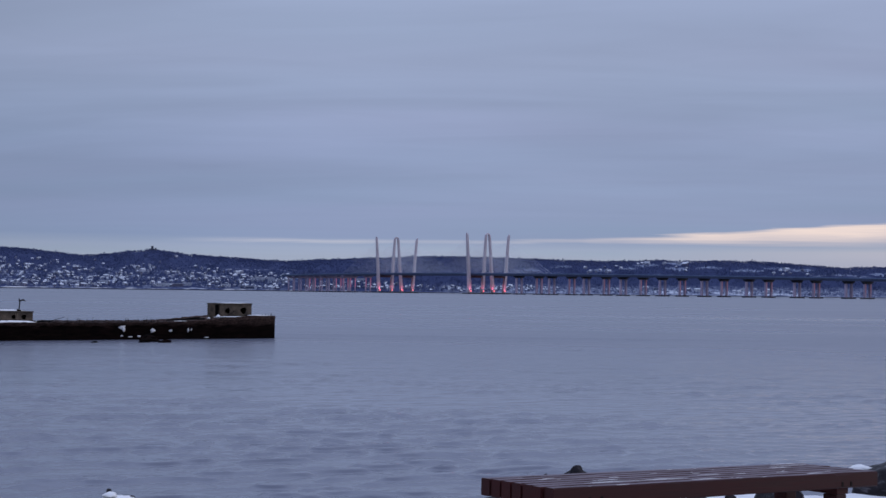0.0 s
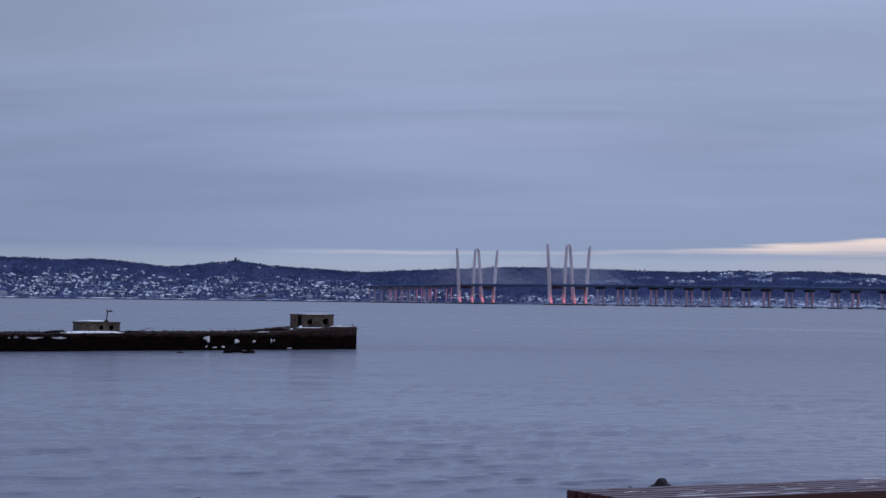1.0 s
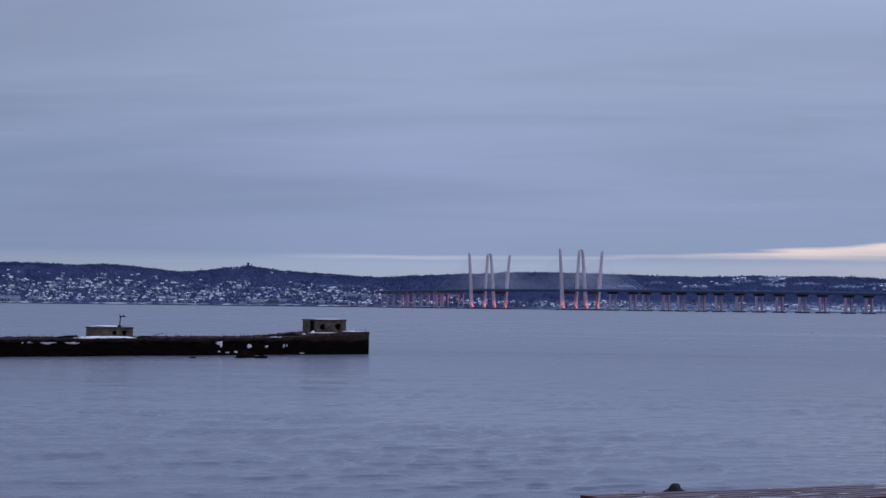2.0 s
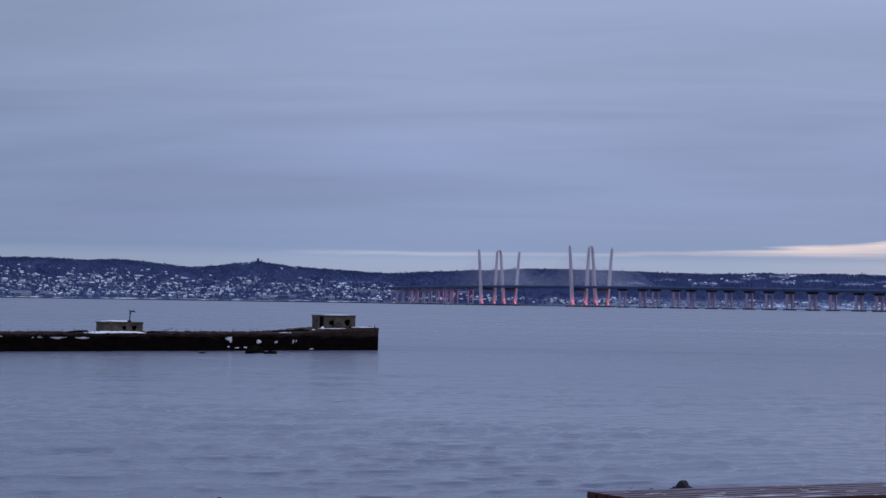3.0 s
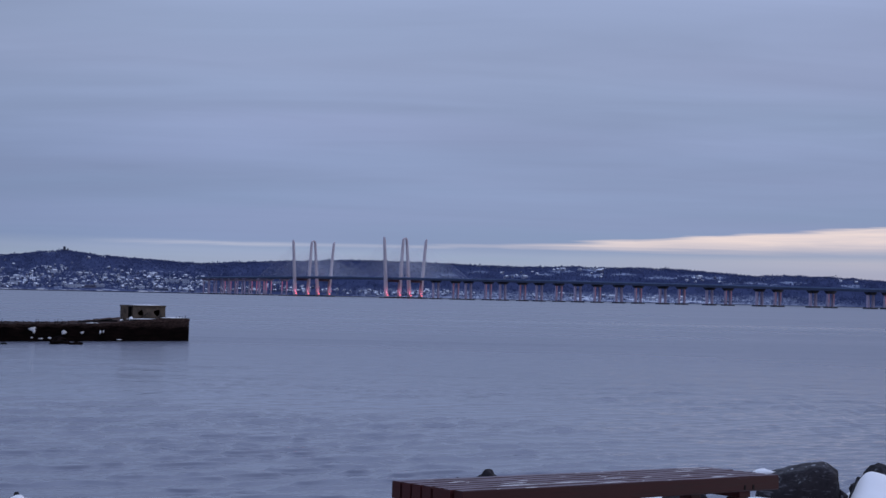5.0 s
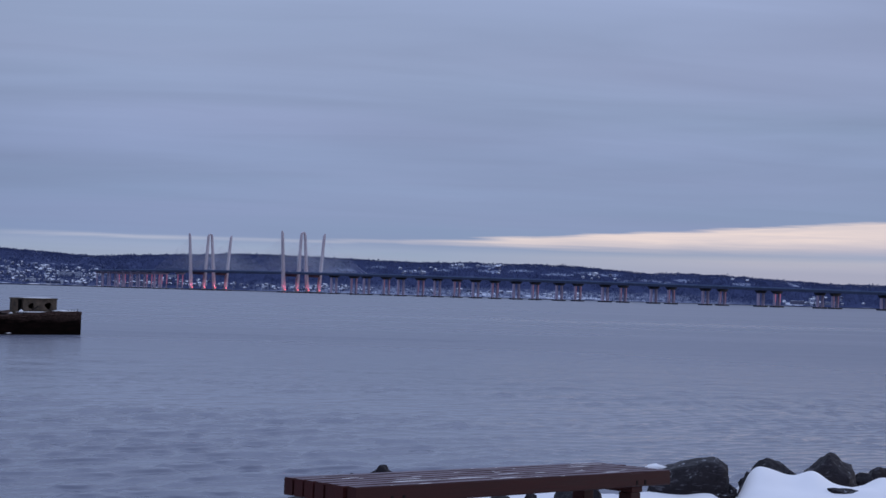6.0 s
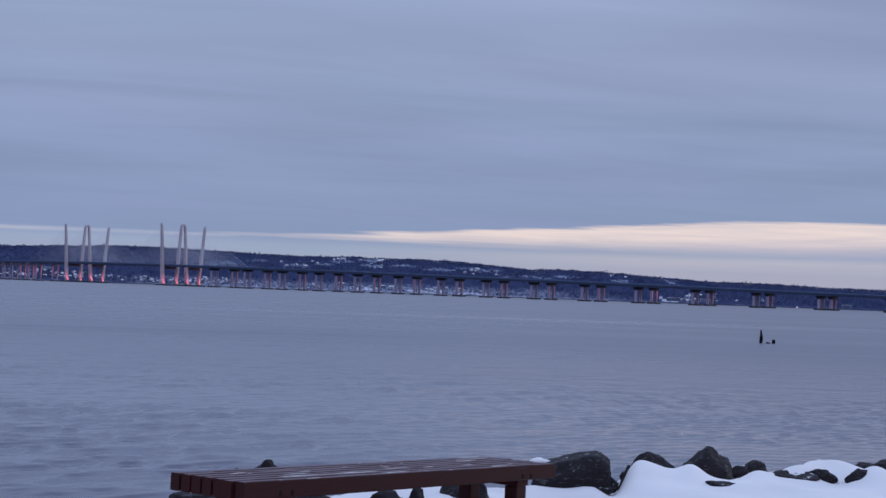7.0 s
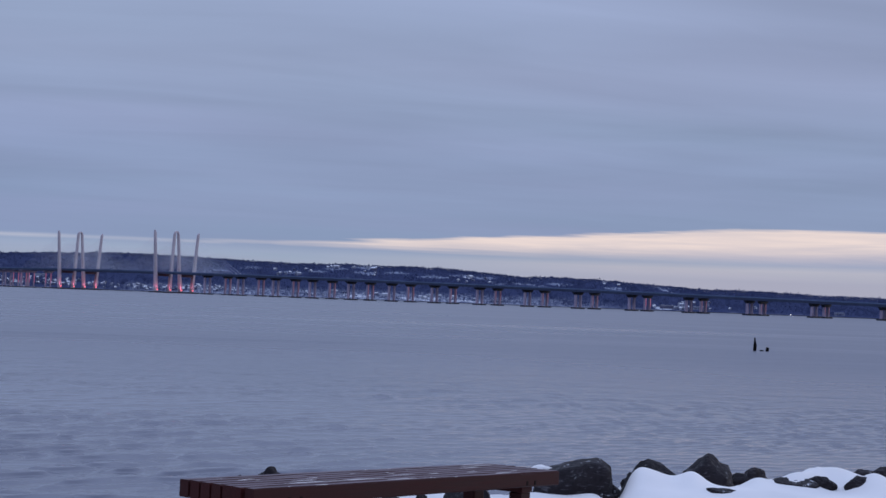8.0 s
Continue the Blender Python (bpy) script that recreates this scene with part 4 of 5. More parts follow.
def build_woods():
    rng = np.random.RandomState(5)
    n = 104000
    az = rng.uniform(-31, 33, n)
    r = SHORE + 22 + (RIDGE - SHORE) * rng.uniform(0, 1, n) ** 0.75
    ridge = rng.uniform(0, 1, n) < 0.10
    r[ridge] = RIDGE + rng.uniform(-30, 18, ridge.sum())
    x, y = polar(az, r)
    t = (r - SHORE) / (RIDGE - SHORE)
    # the village leaves gaps in the trees low on the northern slope
    clump = ripple(x, y, 120, 21) + 0.7 * ripple(x, y, 45, 22)
    dice = rng.uniform(-0.5, 0.5, n)
    village = (az < -9.5) & (t < 0.5)
    keep = np.where(village, clump + 1.2 * dice > 0.06, clump + 1.5 * dice > 0.02) | ridge
    marsh = (az > -1.0) & (az < 15) & (t < 0.28 + 0.06 * ripple(x, y, 90, 27))
    keep &= (clearing(x, y, ground_height(x, y)) < rng.uniform(0.1, 1.45, n))
    keep &= ~marsh | (rng.uniform(0, 1, n) < 0.05 + 1.1 * t)
    x, y, top = x[keep], y[keep], ridge[keep]
    z, m, k = ground_height(x, y), keep.sum(), 5
    h = (rng.uniform(4.8, 9.0, m) * np.where(top, 0.95, 1.0) * (1 + 0.42 * ripple(x, y, 62, 25)) * np.where(rng.rand(m) < 0.05, 1.35, 1.0))[:, None]
    # clumps of bare twigs spread through a rounded crown, and one for the trunk
    a, q, u = rng.uniform(0, 6.283, (m, k)), rng.uniform(0, 1, (m, k)) ** 0.5, rng.uniform(-1, 1, (m, k))
    wide = 0.36 * h * q * np.sqrt(1 - 0.8 * u * u)
    cx, cy = x[:, None] + wide * np.cos(a), y[:, None] + wide * np.sin(a)
    cz = z[:, None] + h * (0.60 + 0.32 * u)
    cz[:, 0] = z + 0.25 * h[:, 0]
    s, turn = h * rng.uniform(0.10, 0.2, (m, k)), rng.uniform(-0.7, 0.7, (m, k))
    ca, sa = s * np.cos(turn), s * np.sin(turn)
    ca[:, 0], sa[:, 0] = 0.12 * h[:, 0], 0.0
    up = rng.uniform(0.6, 1.0, (m, k))
    quad = np.stack([np.stack(v, -1) for v in ((cx - ca, cy - 0.2 * s, cz - sa), (cx + sa, cy, cz - ca * up), (cx + ca, cy + 0.2 * s, cz + sa), (cx - sa, cy, cz + ca * up))], 2).reshape(-1, 3)
    me = bpy.data.meshes.new("woods")
    me.vertices.add(len(quad))
    me.vertices.foreach_set("co", quad.ravel())
    me.loops.add(len(quad))
    me.loops.foreach_set("vertex_index", np.arange(len(quad)))
    me.polygons.add(len(quad) // 4)
    me.polygons.foreach_set("loop_start", np.arange(0, len(quad), 4))
    me.update(calc_edges=True)
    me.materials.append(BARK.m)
    tagged(new("woods", me), "bare winter woods covering the far hills", "woods", kind="stuff")
    # scattered dark evergreens
    verts, faces = [], []
    for e in range(420):
        A, R = rng.uniform(-27, 29) if e < 160 else rng.uniform(-27, -9), rng.uniform(SHORE + 40, RIDGE + 5 - (250 if e > 160 else 0))
        if e < 40:
            A, R = rng.uniform(10.3, 13.2), RIDGE + rng.uniform(-10, 12)
        X, Y = polar(A, R)
        Z, h = float(ground_height(X, Y)), rng.uniform(7, 12)
        for lvl in range(3):
            b0, b1, w = Z + h * (0.08 + 0.28 * lvl), Z + h * (0.5 + 0.26 * lvl), h * (0.24 - 0.06 * lvl)
            i = len(verts)
            verts += [(X + w * math.cos(k * 1.0472) * rng.uniform(0.7, 1.2), Y + w * math.sin(k * 1.0472), b0) for k in range(6)] + [(X, Y, b1)]
            faces += [(i + k, i + (k + 1) % 6, i + 6) for k in range(6)]
    me = bpy.data.meshes.new("evergreens")
    me.from_pydata(verts, [], faces)
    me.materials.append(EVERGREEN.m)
    me.shade_flat()
    tagged(new("evergreens", me), "dark evergreen trees scattered over the hills", "trees", kind="stuff")


def build_shore_trunks():
    """Slim bare trunks with a few rising limbs, standing in the snow of the low shore under the bridge."""
    rng = np.random.RandomState(43)
    verts, faces = [], []

    def rod(p, q, r0, r1):
        i = len(verts)
        for c, r in ((p, r0), (q, r1)):
            verts.extend((c[0] + r * math.cos(k * 2.094), c[1] + r * math.sin(k * 2.094), c[2]) for k in range(3))
        faces.extend((i + k, i + (k + 1) % 3, i + 3 + (k + 1) % 3, i + 3 + k) for k in range(3))

    for _ in range(2600):
        az, r = rng.uniform(-4.5, 16.5), SHORE + 14 + 170 * rng.rand() ** 1.2
        x, y = polar(az, r)
        z, h, w = float(ground_height(x, y)) - 0.3, rng.uniform(6, 13), rng.uniform(0.22, 0.5)
        tip = (x + rng.uniform(-0.8, 0.8), y, z + h)
        rod((x, y, z), tip, w, 0.1)
        for _ in range(3):
            f, b = rng.uniform(0.35, 0.75), rng.uniform(-2.2, 2.2)
            p = (x + (tip[0] - x) * f, y, z + h * f)
            rod(p, (p[0] + b, y, p[2] + rng.uniform(1.5, 3.2)), w * 0.5, 0.06)
    me = bpy.data.meshes.new("shore_trees")
    me.from_pydata(verts, [], faces)
    me.materials.append(BARK.m)
    tagged(new("shore_trees", me), "thin bare trees standing in snow along the far waterline", "trees", kind="stuff")


def house_kit(w, d, h, pitch, storeys):
    """One detached house at its own origin: walls with real gables, a snowy roof with eaves, chimney, windows."""
    house = thing("house", "small detached house with a snow-covered pitched roof", "house", "houses on the far hillside")
    bm = bmesh.new()
    prof = [(-w / 2, -3), (w / 2, -3), (w / 2, h), (0, h + pitch), (-w / 2, h)]
    a = [bm.verts.new((x, -d / 2, z)) for x, z in prof]
    b = [bm.verts.new((x, d / 2, z)) for x, z in prof]
    bm.faces.new(a)
    bm.faces.new(b[::-1])
    for i in range(5):
        bm.faces.new((a[i], b[i], b[(i + 1) % 5], a[(i + 1) % 5]))
    bmesh.ops.recalc_face_normals(bm, faces=bm.faces[:])
    part("wall", bm, HOUSE_WALL, house)
    bm = bmesh.new()
    for side in (-1, 1):
        ex, ez = side * (w / 2 + 0.6), h - 0.6 * pitch / (w / 2)
        vs = [bm.verts.new(v) for v in ((0, -d / 2 - 0.6, h + pitch + 0.05), (0, d / 2 + 0.6, h + pitch + 0.05), (ex, d / 2 + 0.6, ez + 0.05), (ex, -d / 2 - 0.6, ez + 0.05))]
        ws = [bm.verts.new(v.co + Vector((0, 0, 0.5))) for v in vs]
        bm.faces.new(vs)
        bm.faces.new(ws)
        for i in range(4):
            bm.faces.new((vs[i], vs[(i + 1) % 4], ws[(i + 1) % 4], ws[i]))
    bmesh.ops.recalc_face_normals(bm, faces=bm.faces[:])
    part("roof", bm, ROOF_SNOW, house, "snow-covered roof")
    bm = bmesh.new()
    box(bm, w * 0.2, w * 0.2 + 0.9, -0.5, 0.5, h, h + pitch + 1.3)
    part("chimney", bm, OLD_CONCRETE, house)
    for s in range(storeys):
        for x in (-w * 0.25, w * 0.25):
            bm = bmesh.new()
            box(bm, x - 0.6, x + 0.6, -d / 2 - 0.06, -d / 2 + 0.1, 0.9 + 2.9 * s, 2.4 + 2.9 * s)
            part("window", bm, DARK_GLASS, house)
    return house


def place_houses():
    rng = np.random.RandomState(17)
    kits = [house_kit(7, 8, 4.6, 3.0, 2), house_kit(8, 9, 4.8, 3.2, 2), house_kit(6.5, 7, 3.0, 2.8, 1), house_kit(7, 11, 5.0, 2.6, 2), house_kit(11, 17, 7.0, 2.6, 2)]
    spots = []
    zones = [(186, -27, -9.8, 0.03, 0.56), (22, -9.5, -5.2, 0.02, 0.2), (28, -5.2, -0.4, 0.02, 0.18), (10, 2.6, 4.2, 0.55, 0.75), (5, 4.9, 5.6, 0.78, 0.9), (9, 6.0, 7.0, 0.65, 0.9), (9, 9.8, 12.2, 0.6, 0.8), (3, 16.7, 17.5, 0.75, 0.85), (8, 19.2, 21.0, 0.02, 0.1), (10, 5.0, 13.5, 0.02, 0.16), (12, 18.5, 26.0, 0.03, 0.35), (8, -27, -12, 0.6, 0.8)]
    for count, a0, a1, t0, t1 in zones:
        tries = 0
        while count and tries < 4000:
            tries += 1
            az, r = rng.uniform(a0, a1), SHORE + 30 + (RIDGE - SHORE - 30) * rng.uniform(t0, t1)
            x, y = polar(az, r)
            if a1 < -9 and ripple(x, y, 170, 61) + 0.6 * ripple(x, y, 60, 62) < -0.22:
                continue
            if all((x - p) ** 2 + (y - q) ** 2 > 14 ** 2 for p, q in spots):
                spots.append((x, y))
                count -= 1
    for i, (x, y) in enumerate(spots):
        z = float(ground_height(x, y))
        face = math.degrees(math.atan2(-x, y)) + rng.choice([0, 0, 90, 60, 125, -40]) + rng.uniform(-12, 12)
        m = pose(x, y, z + 0.3, 0, 0, face)
        if i < len(kits):
            kits[i].matrix_basis = m
        else:
            copy_thing(kits[rng.choice([0, 0, 0, 1, 1, 2, 2, 3, 3, 4])], m)


def build_far_village():
    """The many small houses between the larger ones: gabled boxes with snowy roofs, too small to pick apart."""
    rng = np.random.RandomState(23)
    walls, roofs = ([], []), ([], [])
    zones = [(420, -27, -9.8, 0.02, 0.36), (330, -27, -9.8, 0.3, 0.56), (70, -9.8, -5.5, 0.02, 0.25), (110, -6.5, 1.5, 0.02, 0.17), (26, 4.0, 12.0, 0.02, 0.14), (14, 19.0, 21.2, 0.02, 0.12), (80, -27, -18.5, 0.55, 0.72)]
    for count, a0, a1, t0, t1 in zones:
        for _ in range(count):
            az, r = rng.uniform(a0, a1), SHORE + 30 + (RIDGE - SHORE - 30) * rng.uniform(t0, t1)
            x, y = polar(az, r)
            if ripple(x, y, 170, 61) + 0.6 * ripple(x, y, 60, 62) < -0.05 - 0.3 * (t0 < 0.1):
                continue
            z = float(ground_height(x, y))
            w, d, h, p = rng.uniform(3.6, 7), rng.uniform(4, 8), rng.uniform(3.0, 6.5), rng.uniform(1.2, 2.6)
            a = -math.radians(az) + rng.choice([0, 0, 1.5708, 1.5708, 0.6, -0.7]) + rng.uniform(-0.2, 0.2)
            c, s = math.cos(a), math.sin(a)

            def put(store, pts, faces):
                i = len(store[0])
                store[0].extend((x + u * c - v * s, y + u * s + v * c, z + q) for u, v, q in pts)
                store[1].extend(tuple(i + k for k in f) for f in faces)

            put(walls, [(u, v, q) for v in (-d / 2, d / 2) for u, q in ((-w / 2, -3), (w / 2, -3), (w / 2, h), (0, h + p), (-w / 2, h))],
                [(0, 1, 2, 3, 4), (9, 8, 7, 6, 5), (0, 4, 9, 5), (1, 6, 7, 2)])
            e = w / 2 + 0.5
            put(roofs, [(u, v * (d / 2 + 0.5), q + k) for k in (0.05, 0.5) for v in (-1, 1) for u, q in ((-e, h - 0.4), (0, h + p), (e, h - 0.4))],
                [(0, 1, 4, 3), (1, 2, 5, 4), (6, 9, 10, 7), (7, 10, 11, 8), (0, 6, 7, 1), (1, 7, 8, 2), (3, 4, 10, 9), (4, 5, 11, 10), (0, 3, 9, 6), (2, 8, 11, 5)])
    village = thing("far_village", "many small snow-roofed houses packed on the far slope", "houses")
    tagged(village, "many small snow-roofed houses packed on the far slope", "houses", kind="stuff")
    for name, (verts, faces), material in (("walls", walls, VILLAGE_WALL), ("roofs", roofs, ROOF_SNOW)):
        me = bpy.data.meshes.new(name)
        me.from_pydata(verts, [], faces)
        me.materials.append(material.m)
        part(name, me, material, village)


def build_hilltop_castle():
    x, y = polar(-15.65, RIDGE - 5)
    z = float(ground_height(x, y))
    castle = thing("stone_mansion", "dark stone mansion with a square tower on the hilltop", "building", m=pose(x, y, z, 0, 0, 15))
    for name, x0, x1, y0, y1, h in (("wing", -10, 12, -6, 6, 8), ("tower", -5, 3, -5, 5, 17), ("turret", 8, 12.5, -6.5, -1, 11)):
        bm = bmesh.new()
        box(bm, x0, x1, y0, y1, -3, h)
        for i in np.arange(x0, x1 - 1.4, 3):
            box(bm, i, i + 1.5, y0 - 0.05, y0 + 1.0, h + 0.01, h + 1.6)
        body = part(name, bm, GREY_STONE, castle)
        for i in np.arange(x0 + 2, x1 - 1, 4):
            bm = bmesh.new()
            box(bm, i, i + 1.3, y0 - 0.08, y0 + 0.05, h - 5, h - 2.6)
            part("window", bm, DARK_GLASS, body)


def build_shore_sheds():
    """Long low buildings and a snowy embankment along the far waterfront."""
    rng = np.random.RandomState(31)
    for az, w in ((-25.2, 48), (-24.2, 30), (-21.0, 36), (-18.3, 60), (-15.2, 40), (-14.6, 34), (-12.6, 30), (-11.7, 42), (12.2, 40), (19.4, 44), (20.0, 34), (20.7, 30), (26.4, 30)):
        r = SHORE + rng.uniform(55, 85)
        x, y = polar(az, r)
        z = float(ground_height(x, y))
        shed = thing("waterfront_building", "long low waterfront building with a snowy roof", "building", "waterfront buildings", pose(x, y, z, 0, 0, -az))
        h = rng.uniform(6, 9)
        bm = bmesh.new()
        box(bm, -w / 2, w / 2, -8, 8, -3, h)
        part("wall", bm, HOUSE_WALL, shed)
        bm = bmesh.new()
        box(bm, -w / 2 - 0.8, w / 2 + 0.8, -8.8, 8.8, h + 0.01, h + 1.0)
        part("roof", bm, ROOF_SNOW, shed, "flat snow-covered roof")
        for i in np.arange(-w / 2 + 3, w / 2 - 3, 5):
            bm = bmesh.new()
            box(bm, i, i + 2.4, -8.06, -7.9, 2, 4)
            part("window", bm, DARK_GLASS, shed)


def build_flats():
    """Pale blocks of flats that stand out among the houses."""
    for az, t, w, h in ((-22.35, 0.50, 26, 13), (-23.6, 0.44, 20, 9), (-18.9, 0.24, 44, 8), (-17.6, 0.22, 34, 8), (-11.25, 0.33, 40, 12), (-10.7, 0.30, 18, 16), (-25.2, 0.16, 40, 7), (-14.2, 0.12, 26, 8), (-6.9, 0.34, 30, 7), (-20.6, 0.2, 24, 9)):
        x, y = polar(az, SHORE + (RIDGE - SHORE) * t)
        z = float(ground_height(x, y))
        flats = thing("apartment_building", "pale flat-roofed block of flats with snow on its roof", "building", "blocks of flats on the far slope", pose(x, y, z, 0, 0, -az + 8))
        bm = bmesh.new()
        box(bm, -w / 2, w / 2, -6, 6, -4, h)
        part("wall", bm, PALE_WALL, flats)
        bm = bmesh.new()
        box(bm, -w / 2 - 0.5, w / 2 + 0.5, -6.5, 6.5, h + 0.01, h + 0.8)
        part("roof", bm, ROOF_SNOW, flats, "flat roof partly covered in snow")
        for q in np.arange(1.2, h - 1.6, 3.0):
            for i in np.arange(-w / 2 + 1.5, w / 2 - 2.2, 3.6):
                bm = bmesh.new()
                box(bm, i, i + 1.6, -6.06, -5.9, q, q + 1.5)
                part("window", bm, DARK_GLASS, flats)


def build_seawall():
    """Low dark wall at the far waterline below the village."""
    bm = bmesh.new()
    rings = []
    for a in np.arange(-29, -9.4, 0.25):
        r = SHORE + float(35 * ripple(np.array(a), np.array(0.0), 9, 11)) - 14
        rings.append([bm.verts.new((*polar(a, r + d), z)) for d, z in ((0, -2), (0.3, 2.6), (3, 2.7), (3, -2))])
    for q, p in zip(rings, rings[1:]):
        for i in range(4):
            bm.faces.new((q[i], q[(i + 1) % 4], p[(i + 1) % 4], p[i]))
    bm.faces.new(rings[0][::-1])
    bm.faces.new(rings[-1])
    bmesh.ops.recalc_face_normals(bm, faces=bm.faces[:])
    tagged(part("seawall", bm, GREY_STONE), "long dark stone seawall at the far waterline", "seawall", kind="structure")


build_woods()
build_shore_trunks()
place_houses()
build_far_village()
build_hilltop_castle()
build_flats()
build_seawall()
build_shore_sheds()


# ---- half-sunk barge ----
def holed_wall(width, height, thick, holes):
    """An upright wall along x with round holes cut right through; holes are (x, z, radius)."""
    bm = bmesh.new()
    cuts = [0.0]
    for x, z, r in sorted(holes):
        cuts += [x - r * 1.25, x + r * 1.25]
    cuts.append(width)
    n = 20
    for i, (a, b) in enumerate(zip(cuts, cuts[1:])):
        if i % 2 == 0:
            box(bm, a, b, 0, thick, 0, height)
            continue
        x, z, r = sorted(holes)[i // 2]
        loops = []
        for y in (0, thick):
            rim, out = [], []
            for q in range(n):
                t = 2 * math.pi * (q + 0.5) / n
                c, s = math.cos(t), math.sin(t)
                rr = r * (1 + 0.12 * math.sin(3 * t + x) + 0.07 * math.sin(7 * t))
                rim.append(bm.verts.new((x + rr * c, y, z + rr * s)))
                k = min((b - a) / 2 / max(abs(c), 1e-6), ((height - z) if s > 0 else z) / max(abs(s), 1e-6))
                out.append(bm.verts.new((min(max(x + k * c, a), b), y, min(max(z + k * s, 0), height))))
            loops.append((rim, out))
        (r0, o0), (r1, o1) = loops
        for q in range(n):
            p = (q + 1) % n
            bm.faces.new((o0[q], o0[p], r0[p], r0[q]))
            bm.faces.new((o1[q], r1[q], r1[p], o1[p]))
            bm.faces.new((r0[q], r0[p], r1[p], r1[q]))
            bm.faces.new((o0[q], o1[q], o1[p], o0[p]))
    bmesh.ops.recalc_face_normals(bm, faces=bm.faces[:])
    return bm


def lump(sx, sy, sz, seed, rough=0.25, flat=False, sub=3):
    """An uneven rounded mass, optionally flat below."""
    bm = bmesh.new()
    bmesh.ops.create_icosphere(bm, subdivisions=sub, radius=1.0)
    off = Vector((seed * 7.3, seed * 3.1, seed * 1.7))
    for v in bm.verts:
        d = v.co.normalized()
        k = 1 + rough * noise.fractal(d * 1.6 + off, 0.9, 2.0, 4)
        v.co = Vector((d.x * sx * k, d.y * sy * k, d.z * sz * k))
        if flat and v.co.z < 0:
            v.co.z *= 0.15
    return bm


def build_barge():
    ex, en = Vector((0.809, 0.5876, 0)), Vector((0.5876, -0.809, 0))
    m = Matrix.Identity(4)
    for i, c in enumerate((ex, -en, Vector((0, 0, 1)))):
        for j in range(3):
            m[j][i] = c[j]
    # drawn with x running back along the hull from its square end, y away from the bank, z up; turned over at the end
    m.translation = (-20.3, 109.5, 0)
    barge = thing("sunken_barge", "derelict half-sunk barge with rotten dark hull and snow patches", "barge", m=m)

    def top(x):
        return 1.36 + 0.50 * float(smooth01(np.array(9.0 - x), 0, 8.0)) - 0.05 * float(smooth01(np.array(x), 12, 30))

    bm = bmesh.new()
    beam, length, step = 7.0, 52.0, 0.22
    rng = random.Random(4)
    rings = []
    for i in range(int(length / step) + 1):
        x = i * step
        jag = 0.05 * noise.fractal(Vector((x * 1.3, 0, 3)), 0.8, 2, 4) + (rng.uniform(-0.035, 0.03) if x > 5 else rng.uniform(-0.02, 0.01))
        z = top(x) + jag
        bulge = 0.05 * noise.noise(Vector((x * 0.6, 2, 0)))
        sec = [(0.10 + bulge, -1.0), (0.03 + bulge, 0.1), (bulge, 0.6), (bulge * 0.5 + 0.03 * noise.noise(Vector((x * 2, 5, 1))), z - 0.28), (-0.07, z - 0.26), (-0.07, z), (0.5, z + 0.01),
               (0.52, z - 0.12), (beam - 0.5, z - 0.1), (beam, z), (beam, -1.0)]
        rings.append([bm.verts.new((x, a, b)) for a, b in sec])
    n = len(rings[0])
    for q, s in zip(rings, rings[1:]):
        for i in range(n):
            bm.faces.new((q[i], q[(i + 1) % n], s[(i + 1) % n], s[i]))
    bm.faces.new(rings[0][::-1])
    bm.faces.new(rings[-1])
    bmesh.ops.recalc_face_normals(bm, faces=bm.faces[:])
    part("hull", bm, HULL, barge, "black rotten hull with a lighter broken top edge")

    def cabin(x0, x1, y0, depth, h, holes):
        base = min(top(x0), top(x1)) - 0.16
        bm = holed_wall(x1 - x0, h + 0.16, 0.16, [(x, z + 0.16, r) for x, z, r in holes])
        bmesh.ops.transform(bm, matrix=Matrix.Translation((x0, y0, base)), verts=bm.verts[:])
        part("cabin_wall", bm, OLD_CONCRETE, barge, "stained concrete cabin wall with round ports")
        for name, b in (("cabin_side", (x0 + 0.001, x0 + 0.16, y0 + 0.165, y0 + depth)), ("cabin_side", (x1 - 0.16, x1 - 0.001, y0 + 0.165, y0 + depth)), ("cabin_back", (x0 + 0.165, x1 - 0.165, y0 + depth - 0.16, y0 + depth))):
            bm = bmesh.new()
            box(bm, *b, base, base + h + 0.16)
            part(name, bm, OLD_CONCRETE, barge)
        bm = bevelled_box(x0 - 0.06, x1 + 0.06, y0 - 0.06, y0 + depth + 0.06, base + h + 0.162, base + h + 0.25, 0.02)
        part("cabin_roof", bm, OLD_CONCRETE, barge)
        return base + h + 0.25

    # cabin near the square end, and its broken outer screen
    zr = cabin(1.66, 4.45, 1.0, 2.6, 1.10, [(0.72, 0.60, 0.27), (2.12, 0.56, 0.24)])
    bm = lump(1.2, 1.0, 0.045, 3, 0.2, True)
    bmesh.ops.transform(bm, matrix=Matrix.Translation((2.9, 2.2, zr)), verts=bm.verts[:])
    part("roof_snow", bm, SNOW, barge, "thin snow on the cabin roof", True)
    bm = bmesh.new()
    box(bm, 4.84, 5.34, 1.1, 1.3, 1.4, 2.82)
    box(bm, 4.84, 5.34, 1.32, 1.5, 1.4, 2.8)
    part("broken_wall", bm, OLD_CONCRETE, barge, "broken end of a concrete wall")
    # black panel added to give the gap beside the cabin its shade
    bm = bmesh.new()
    box(bm, 4.47, 4.83, 1.30, 1.85, 1.4, 2.74)
    part("dark_boards", bm, WET_WOOD, barge, "added black panel for the shade in the gap by the broken wall")
    # second cabin with its post
    zr = cabin(19.45, 22.4, 1.4, 2.6, 0.74, [(0.66, 0.40, 0.19), (1.42, 0.41, 0.17)])
    bm = bmesh.new()
